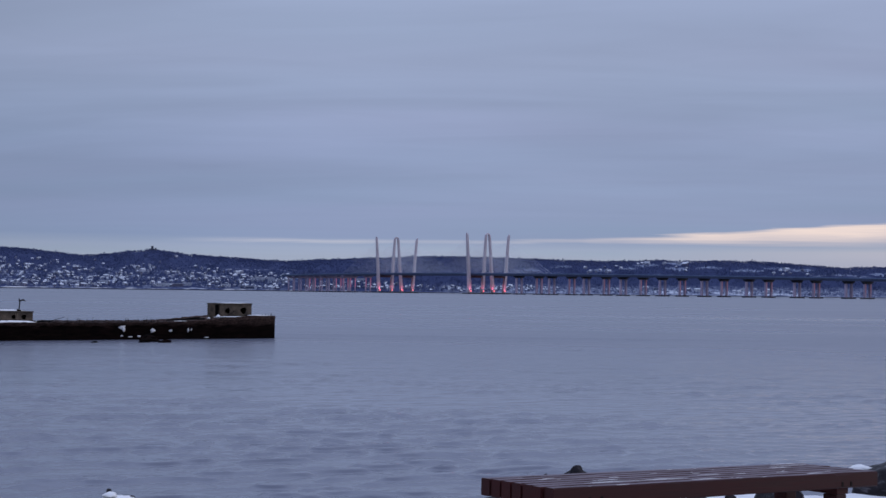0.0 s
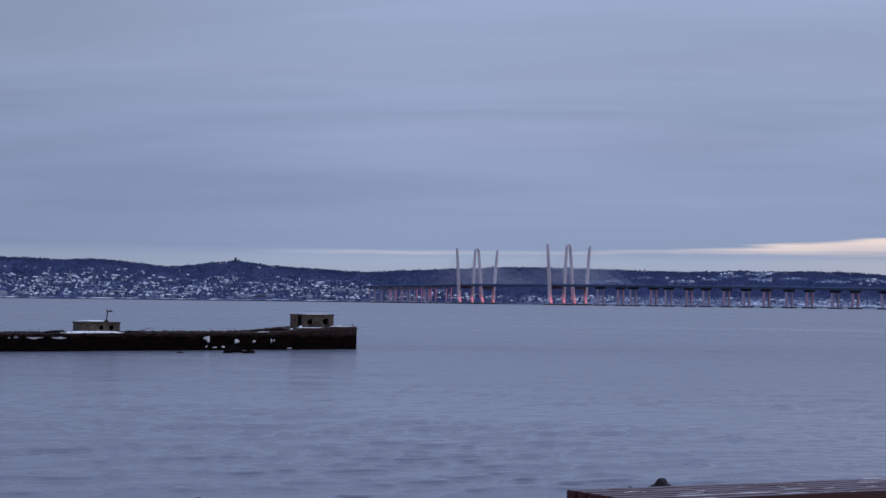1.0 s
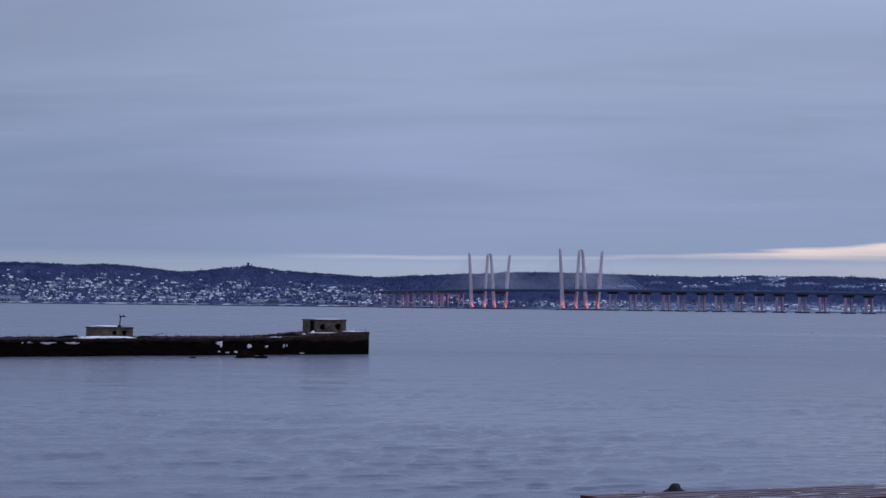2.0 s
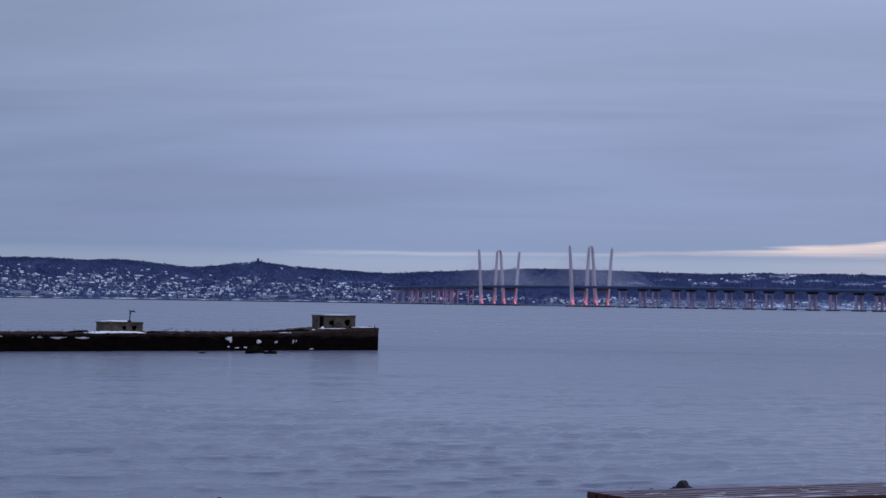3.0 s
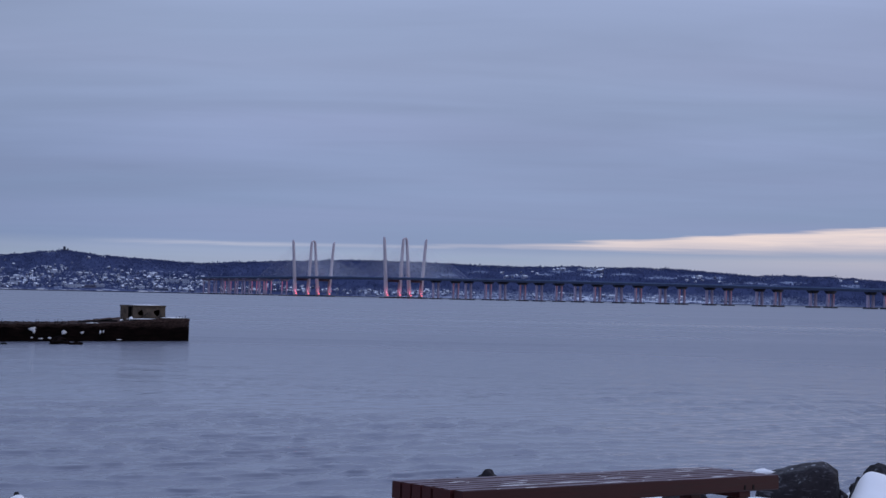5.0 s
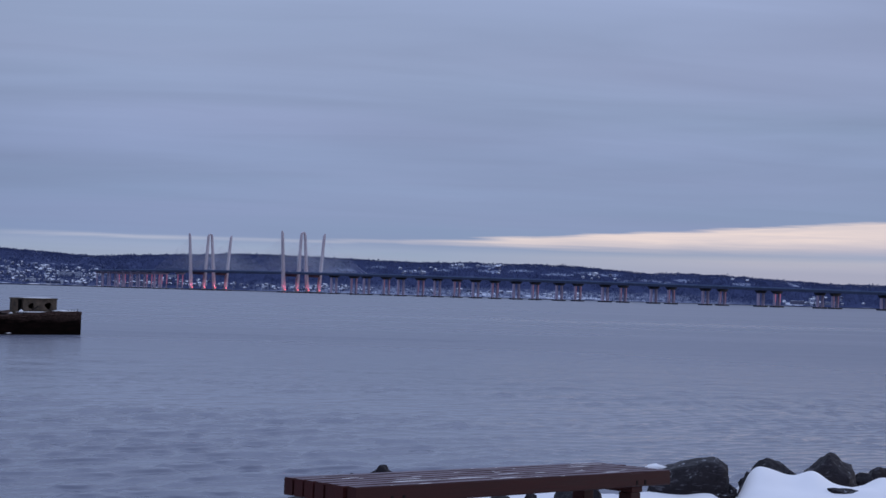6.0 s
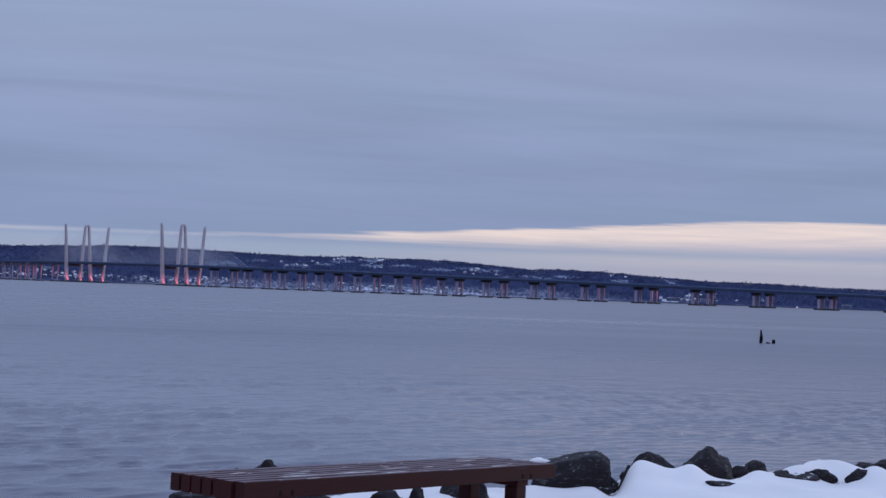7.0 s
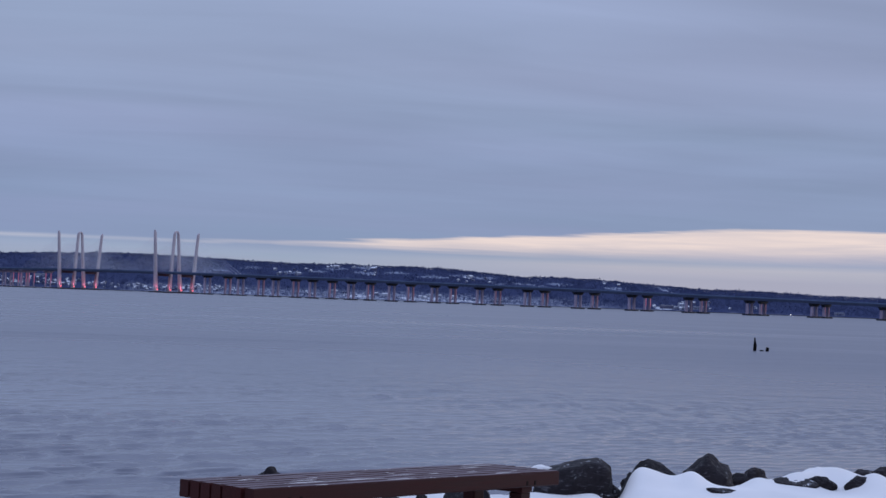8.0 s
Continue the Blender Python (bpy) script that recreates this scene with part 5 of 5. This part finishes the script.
    tube(bm, [(20.35, 2.0, zr - 0.02), (20.33, 2.0, zr + 0.12)], 0.16, 8)
    tube(bm, [(20.33, 2.0, zr + 0.1), (20.28, 2.0, zr + 0.8)], 0.05, 6)
    tube(bm, [(20.28, 2.0, zr + 0.78), (20.02, 2.0, zr + 0.86), (19.85, 2.0, zr + 0.74)], [0.05, 0.07, 0.02], 6)
    tube(bm, [(20.28, 2.0, zr + 0.75), (20.35, 2.0, zr + 0.95)], [0.06, 0.04], 6)
    part("mooring_post", bm, STEEL, barge, "rusty post with a bent bracket")
    # snow lying on the deck and in the broken side
    for x, y, z, sx, sy, sz in ((21.8, 0.75, 1.34, 2.5, 0.7, 0.15), (1.1, 0.7, 1.86, 1.15, 0.5, 0.06), (3.4, 0.5, 1.75, 1.9, 0.35, 0.055), (21.2, 2.6, 2.20, 1.2, 0.8, 0.07),
                                (4.75, 0.7, 1.66, 0.16, 0.2, 0.30), (5.5, 0.8, 1.62, 0.14, 0.12, 0.10), (8.0, 0.6, 1.40, 0.5, 0.3, 0.06)):
        bm = lump(sx, sy, sz, x, 0.22, True)
        bmesh.ops.transform(bm, matrix=Matrix.Translation((x, y, z)), verts=bm.verts[:])
        part("deck_snow", bm, SNOW, barge, "patch of snow on the deck", True)
    for x, z, sx, sz in ((13.0, 0.98, 0.24, 0.16), (12.85, 0.80, 0.13, 0.2), (10.5, 0.72, 0.2, 0.17), (9.05, 0.68, 0.14, 0.10), (7.55, 0.72, 0.07, 0.15), (7.3, 0.76, 0.05, 0.1),
                         (13.0, 0.3, 0.1, 0.06), (12.3, 0.22, 0.16, 0.05), (11.6, 0.26, 0.12, 0.06), (6.0, 0.12, 0.2, 0.04),
                         (24.4, 1.05, 0.58, 0.14), (26.15, 1.07, 0.66, 0.15), (27.45, 1.1, 0.28, 0.1), (28.0, 1.04, 0.12, 0.07), (31.5, 0.5, 0.2, 0.2), (30.2, 1.1, 0.16, 0.05)):
        bm = lump(sx, 0.09, sz, x * 3 + z, 0.35 if sx > 0.25 else 0.7)
        bmesh.ops.transform(bm, matrix=Matrix.Translation((x, 0.02, z)), verts=bm.verts[:])
        part("hull_snow", bm, SNOW, barge, "snow caught in a hole of the hull", True)
    # broken timbers, wire and reeds standing on the deck
    for _ in range(90):
        x = rng.choice([rng.uniform(6, 36), rng.uniform(9, 34), rng.uniform(0.2, 5)])
        bm = bmesh.new()
        h = rng.uniform(0.08, 0.40) * (0.5 if x < 6 else 1.0)
        tube(bm, [(x, 0.3, top(x) - 0.1), (x + rng.uniform(-0.08, 0.08), 0.3, top(x) + h * 0.5), (x + rng.uniform(-0.14, 0.14), 0.3, top(x) + h)], [0.03, 0.02, 0.01], 5)
        part("splinter", bm, WET_WOOD, barge)
    for x0, z0, x1, z1, r in ((18.6, 1.35, 17.3, 1.75, 0.03), (19.6, 1.36, 18.2, 1.48, 0.07), (25.3, 1.4, 23.9, 1.52, 0.08), (6.0, 1.6, 9.2, 1.5, 0.07), (6.4, 1.72, 8.2, 1.52, 0.05), (0.15, 1.84, 0.1, 2.1, 0.03), (0.6, 1.84, 0.7, 2.02, 0.025), (4.2, 1.7, 3.4, 2.25, 0.05)):
        bm = bmesh.new()
        tube(bm, [(x0, 0.5, z0), ((x0 + x1) / 2, 0.45, (z0 + z1) / 2 + 0.03), (x1, 0.5, z1)], [r, r * 0.9, r * 0.6], 6)
        part("broken_timber", bm, WET_WOOD, barge)
    # wreckage fallen alongside
    wreck = thing("fallen_timbers", "dark waterlogged timbers lying against the barge", "timbers", m=m)
    for x0, x1, z0, z1, y in ((11.6, 13.2, -0.02, 0.16, -4.6), (11.6, 12.5, 0.04, 0.42, -4.0), (12.0, 12.9, 0.52, 0.06, -3.7), (11.9, 12.6, 0.30, 0.22, -4.3), (12.7, 13.5, 0.14, -0.03, -5.2), (11.3, 12.3, 0.06, -0.02, -6.0)):
        bm = bmesh.new()
        tube(bm, [(x0, y, z0), ((x0 + x1) / 2, y + 0.05, (z0 + z1) / 2 + 0.05), (x1, y - 0.1, z1)], [0.12, 0.19, 0.10], 7)
        part("timber", bm, HULL, wreck)
    log = thing("floating_log", "small dark snag breaking the water", "log", m=m)
    bm = lump(0.22, 0.15, 0.1, 9, 0.4)
    bmesh.ops.transform(bm, matrix=Matrix.Translation((16.6, -4.6, 0.02)), verts=bm.verts[:])
    part("snag", bm, WET_WOOD, log)
    for ob in (*barge.children_recursive, *wreck.children, *log.children):
        ob.data.transform(Matrix.Diagonal((-1, 1, 1, 1)))
        ob.data.flip_normals()


def build_piles():
    """Two rotten pile stumps in the river."""
    d = 146.0
    for az, h, r, name in ((23.02, 1.42, 0.18, "tall"), (23.53, 0.42, 0.17, "low")):
        x, y = polar(az, d)
        pile = thing("pile_stump", "rotten black timber pile standing in the river" if name == "tall" else "low broken black pile stump in the river", "pile", "pile stumps", pose(x, y, 0))
        bm = bmesh.new()
        rng = random.Random(int(az * 100))
        zs = [float(q) for q in np.linspace(-1.5, h, 12)]
        tube(bm, [(0.04 * math.sin(z * 3), 0.03 * math.cos(z * 2), z) for z in zs],
             [r * (1.0 - (0.68 * max(0, (z / h - 0.35) / 0.65) if name == "tall" else 0.1 * max(z, 0))) * rng.uniform(0.9, 1.1) for z in zs], 9)
        part("stump", bm, WET_WOOD, pile)
        if name == "low":
            bm = lump(0.22, 0.2, 0.12, 4, 0.4)
            bmesh.ops.transform(bm, matrix=Matrix.Translation((-0.62, 0, 0.02)), verts=bm.verts[:])
            part("broken_piece", bm, WET_WOOD, pile)


def build_boat():
    x, y = polar(24.45, 2900)
    boat = thing("motor_boat", "small white motor boat near the far shore", "boat", m=pose(x, y, 0, 0, 0, -24))
    bm = bmesh.new()
    prof = [(-4.2, 0.0, 1.3), (-4.0, 1.3, 1.2), (0, 1.5, 1.3), (3, 1.1, 1.6), (5, 0.0, 1.9)]
    up = [bm.verts.new((a, b, c)) for a, b, c in prof] + [bm.verts.new((a, -b, c)) for a, b, c in prof[-2:0:-1]]
    lo = [bm.verts.new((a * 0.85, b * 0.7, -0.4)) for a, b, c in prof] + [bm.verts.new((a * 0.85, -b * 0.7, -0.4)) for a, b, c in prof[-2:0:-1]]
    bm.faces.new(up)
    bm.faces.new(lo[::-1])
    for i in range(len(up)):
        bm.faces.new((up[i], lo[i], lo[(i + 1) % len(up)], up[(i + 1) % len(up)]))
    bmesh.ops.recalc_face_normals(bm, faces=bm.faces[:])
    part("hull", bm, WHITE_PAINT, boat)
    part("cabin", bevelled_box(-1.8, 1.6, -0.95, 0.95, 1.32, 3.1, 0.25), WHITE_PAINT, boat)
    bm = bmesh.new()
    box(bm, -1.2, 1.2, -0.99, -0.93, 2.1, 2.7)
    part("window", bm, DARK_GLASS, boat)
    bm = bmesh.new()
    bmesh.ops.create_icosphere(bm, subdivisions=2, radius=0.45, matrix=Matrix.Translation((0, 0, 3.6)))
    part("lamp", bm, WHITE_LAMP, boat, "lit white masthead lamp")


# ---- bench on the bank ----
def build_bench():
    a, b, c = Vector((0.192, 7.5, 2.918)), Vector((2.42, 9.302, 2.819)), Vector((-0.214, 8.001, 2.902))
    e1 = (b - a).normalized()
    e3 = e1.cross(c - a).normalized()
    e2 = e3.cross(e1)
    m = Matrix(((e1.x, e2.x, e3.x, a.x), (e1.y, e2.y, e3.y, a.y), (e1.z, e2.z, e3.z, a.z), (0, 0, 0, 1)))
    bench = thing("park_bench", "backless brown painted timber bench of worn slats with snow specks", "bench", m=m)
    length, thick, high = 2.868, 0.078, 0.102
    pitch = (0.646 - thick) / 6
    rng = random.Random(2)
    for i in range(7):
        y = i * pitch
        bm = bmesh.new()
        n = 90
        rings = []
        for q in range(n + 1):
            x = length * q / n + (rng.uniform(-0.012, 0.006) if q in (0, n) else 0)
            wob = 0.0025 * noise.fractal(Vector((x * 2.2, i * 5.0, 0)), 0.9, 2, 3)
            t, w0, w1 = 0.007, y, y + thick
            chip = max(0.0, noise.fractal(Vector((x * 5, i * 3.3, 8)), 0.8, 2.2, 3)) ** 2 * 0.03
            sec = [(w0, -high + t), (w0 + t, -high), (w1 - t, -high), (w1, -high + t), (w1, -t), (w1 - t, 0), (w0 + t + chip, 0), (w0, -t - chip)]
            rings.append([bm.verts.new((x, p, s + wob)) for p, s in sec])
        for g, s in zip(rings, rings[1:]):
            for k in range(8):
                bm.faces.new((g[k], g[(k + 1) % 8], s[(k + 1) % 8], s[k]))
        bm.faces.new(rings[0][::-1])
        bm.faces.new(rings[-1])
        bmesh.ops.recalc_face_normals(bm, faces=bm.faces[:])
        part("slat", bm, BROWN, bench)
    for x in (0.34, 2.568):
        part("cleat", bevelled_box(x - 0.06, x + 0.06, 0.05, 0.62, -high - 0.045, -high - 0.002, 0.006), BROWN, bench, "cross timber under the slats")
        for y in (0.06, 0.48):
            part("leg", bevelled_box(x - 0.054, x + 0.054, y, y + 0.108, -0.75, -high - 0.047, 0.008), BROWN, bench, "square brown timber leg")
        # thin dark plates stand in for small shaded recesses in the front slat
        for dx in (-0.045, 0.045):
            part("bracket", bevelled_box(x - 0.02 + dx - 0.010, x - 0.02 + dx + 0.010, -0.003, 0.002, -0.090, -0.058, 0.002, 1), STEEL, bench, "small dark plate standing in for a recess")
    for _ in range(24):
        i = rng.choice([0, 0, 1, 2, 3, 4, 5, 6])
        s = rng.uniform(0.006, 0.016)
        bm = lump(s * rng.uniform(0.8, 4.5), s * rng.uniform(0.1, 0.18), 0.002, rng.uniform(0, 50), 0.45, True, 2)
        bmesh.ops.transform(bm, matrix=Matrix.Translation((rng.uniform(0.2, 2.75), i * pitch + thick * rng.choice([0.15, 0.5, 0.85]), 0.0)), verts=bm.verts[:])
        part("snow_speck", bm, SNOW, bench, "crust of old snow")
    # old snow left in long streaks along the slats' edges
    for i, x, long in ((1, 0.55, 0.16), (1, 0.95, 0.30), (2, 0.62, 0.10), (2, 1.5, 0.12), (0, 1.28, 0.12), (5, 2.6, 0.16), (6, 2.66, 0.13), (4, 2.4, 0.1), (0, 2.3, 0.08)):
        bm = lump(long, 0.005, 0.002, x * 9, 0.5, True, 3)
        bmesh.ops.transform(bm, matrix=Matrix.Translation((x, i * pitch + thick * 0.8, 0.0)), verts=bm.verts[:])
        part("snow_streak", bm, SNOW, bench, "thin streak of old snow")


# ---- stones along the bank ----
def build_stone(az, dist, top, size, seed, label, name="boulder", lean=(0, 0, 0), rough=0.34, facets=7, snow=None, boxy=2.0, cuts=()):
    """One angular boulder: a rounded mass cut by a few planes; top is the height of its crown."""
    x, y = polar(az, dist)
    bm = bmesh.new()
    bmesh.ops.create_icosphere(bm, subdivisions=4, radius=1.0)
    rng = random.Random(seed)
    planes = [(Vector((rng.uniform(-1, 1), rng.uniform(-1, 1), rng.uniform(-0.3, 1))).normalized(), rng.uniform(0.62, 0.86)) for _ in range(facets)]
    planes += [(Vector(c[:3]).normalized(), c[3]) for c in cuts]
    off = Vector((seed * 5.1, seed * 2.3, 0))
    for v in bm.verts:
        d = v.co.normalized()
        r = sum(abs(q) ** boxy for q in d) ** (-1 / boxy)
        for nrm, q in planes:
            k = d.dot(nrm)
            if k > 0.05:
                r = min(r, q / k)
        r *= 1 + rough * 0.35 * noise.fractal(d * 2.2 + off, 0.85, 2.1, 5)
        v.co = d * r
    bmesh.ops.transform(bm, matrix=pose(0, 0, 0, *lean) @ Matrix.Diagonal((*size, 1)), verts=bm.verts[:])
    peak = max(v.co.z for v in bm.verts)
    stone = part(name, bm, ROCK, None, "", True)
    stone.data.set_sharp_from_angle(angle=radians(38))
    stone.location = (x, y, top - peak)
    stone.rotation_euler = (0, 0, radians(-az))
    tagged(stone, label, "rock", "stones along the bank")
    if snow:
        bm = lump(*snow[3:], seed, 0.25, True)
        cap = part("snow_cap", bm, SNOW, stone, "cap of snow", True)
        cap.location = (snow[0], snow[1], peak + snow[2])
    return stone


def build_bank():
    z = lambda el, d: 4.0 - el * d / 2367.0
    build_stone(15.29, 12.2, 2.62, (0.345, 0.30, 0.30), 3, "large square-shouldered dark boulder beside the bench with snow behind", facets=0, rough=0.2, boxy=8, snow=(-0.29, 0.10, -0.125, 0.10, 0.08, 0.04), cuts=((-0.30, 0, 0.95, 0.80), (0.7, 0, 0.7, 1.22), (-0.2, -0.75, 0.62, 0.98)))
    build_stone(18.67, 12.75, 2.585, (0.285, 0.24, 0.30), 8, "rough dark boulder half buried in snow", facets=2, rough=0.4, boxy=2.6, cuts=((0.5, -0.1, 0.86, 0.72), (-0.8, 0, 0.6, 0.85)))
    build_stone(20.89, 13.0, 2.645, (0.265, 0.28, 0.36), 14, "pointed dark boulder rising from the snow", facets=0, rough=0.26, boxy=2.5, cuts=((-0.6, -0.1, 0.79, 0.80), (0.5, -0.2, 0.84, 0.86), (0.1, -0.8, 0.58, 0.85)))
    build_stone(22.88, 13.45, 2.497, (0.155, 0.17, 0.26), 15, "small rounded dark boulder at the edge of the bank", facets=2, boxy=2.3, rough=0.25, cuts=((-0.5, 0, 0.86, 0.93),))
    build_stone(22.2, 13.25, 2.455, (0.14, 0.12, 0.2), 17, "low dark stone between two boulders", facets=4, boxy=2.4)
    build_stone(24.3, 12.82, 2.485, (0.25, 0.15, 0.10), 18, "long flat dark stone in the snow", facets=2, boxy=2.8, rough=0.25, cuts=((0.12, -0.25, 0.95, 0.62), (-0.5, -0.2, 0.84, 0.8)))
    build_stone(25.5, 12.97, 2.508, (0.15, 0.12, 0.09), 20, "low dark stone with a rounded back in the snow", facets=3)
    build_stone(26.98, 12.93, 2.535, (0.12, 0.12, 0.13), 22, "small rounded dark stone in the snow", facets=2, boxy=2.3, cuts=((-0.6, 0, 0.8, 0.8),))
    build_stone(27.1, 14.3, 2.455, (0.16, 0.14, 0.10), 25, "flat dark stone behind a snow mound", facets=4, boxy=2.8)
    build_stone(28.3, 13.9, 2.545, (0.22, 0.2, 0.22), 27, "dark boulder at the water's edge", facets=4, boxy=2.6)
    build_stone(21.5, 12.0, 2.456, (0.15, 0.11, 0.05), 30, "flat angular stone showing through the snow", facets=9, rough=0.5, cuts=((0.25, -0.3, 0.9, 0.55),))
    build_stone(16.45, 11.95, 2.375, (0.13, 0.09, 0.05), 31, "flat stone showing through the snow", facets=5)
    build_stone(16.98, 12.1, 2.42, (0.07, 0.10, 0.07), 32, "small dark stone at the foot of a boulder", facets=5)
    build_stone(17.75, 12.5, 2.50, (0.12, 0.16, 0.30), 33, "dark stone edge standing out of the snow", facets=3, boxy=2.8, cuts=((-0.8, 0, 0.6, 0.62),))
    build_stone(2.33, 12.3, z(299, 12.3), (0.20, 0.17, 0.42), 58, "pointed dark boulder on the bank's slope", lean=(0, 4, 0), facets=3, boxy=1.7)
    build_stone(1.3, 12.0, z(315, 12.0), (0.14, 0.2, 0.4), 35, "dark boulder on the bank's slope", facets=7)
    build_stone(-17.1, 11.6, z(342, 11.6), (0.11, 0.2, 0.4), 37, "dark boulder capped with snow on the slope", facets=5, boxy=1.6, snow=(0.01, -0.05, -0.055, 0.055, 0.06, 0.035))
    build_stone(-16.55, 11.6, z(354, 11.6), (0.18, 0.15, 0.35), 63, "low dark stone under a crust of snow on the slope", facets=6, snow=(-0.04, -0.03, -0.025, 0.14, 0.09, 0.028))
    build_stone(-18.3, 11.7, z(361, 11.7), (0.10, 0.12, 0.35), 61, "low dark stone dusted with snow on the slope", facets=6)
    build_stone(-0.2, 9.6, z(356, 9.6), (0.30, 0.22, 0.24), 43, "dark grey boulder behind the bench", facets=6)
    build_stone(4.6, 9.9, z(352, 9.9), (0.30, 0.2, 0.2), 41, "dark boulder behind the bench", facets=6)
    build_stone(7.4, 10.4, z(346, 10.4), (0.17, 0.15, 0.16), 45, "dark boulder in the snow behind the bench", facets=6)
    build_stone(8.75, 10.2, z(341, 10.2), (0.09, 0.10, 0.24), 46, "upright dark stone behind the bench", facets=6)
    build_stone(10.7, 10.6, z(327, 10.6), (0.22, 0.2, 0.3), 47, "dark boulder in the snow behind the bench", facets=5, boxy=3.0)
    # a twig lying on the snow by the bench
    x, y = polar(14.1, 11.0)
    g = float(ground_height(x, y))
    twig = thing("twig", "small dark bent twig lying on the snow", "twig", m=pose(x, y, g, 0, 0, -14))
    bm = bmesh.new()
    tube(bm, [(-0.05, 0, 0.03), (-0.025, 0, 0.022), (0.0, 0, 0.035), (0.025, 0.01, 0.032), (0.045, 0.01, 0.012), (0.05, 0, -0.01)], [0.005, 0.008, 0.009, 0.008, 0.007, 0.005], 6)
    part("stem", bm, WET_WOOD, twig)


build_barge()
build_piles()
build_boat()
build_bench()
build_bank()
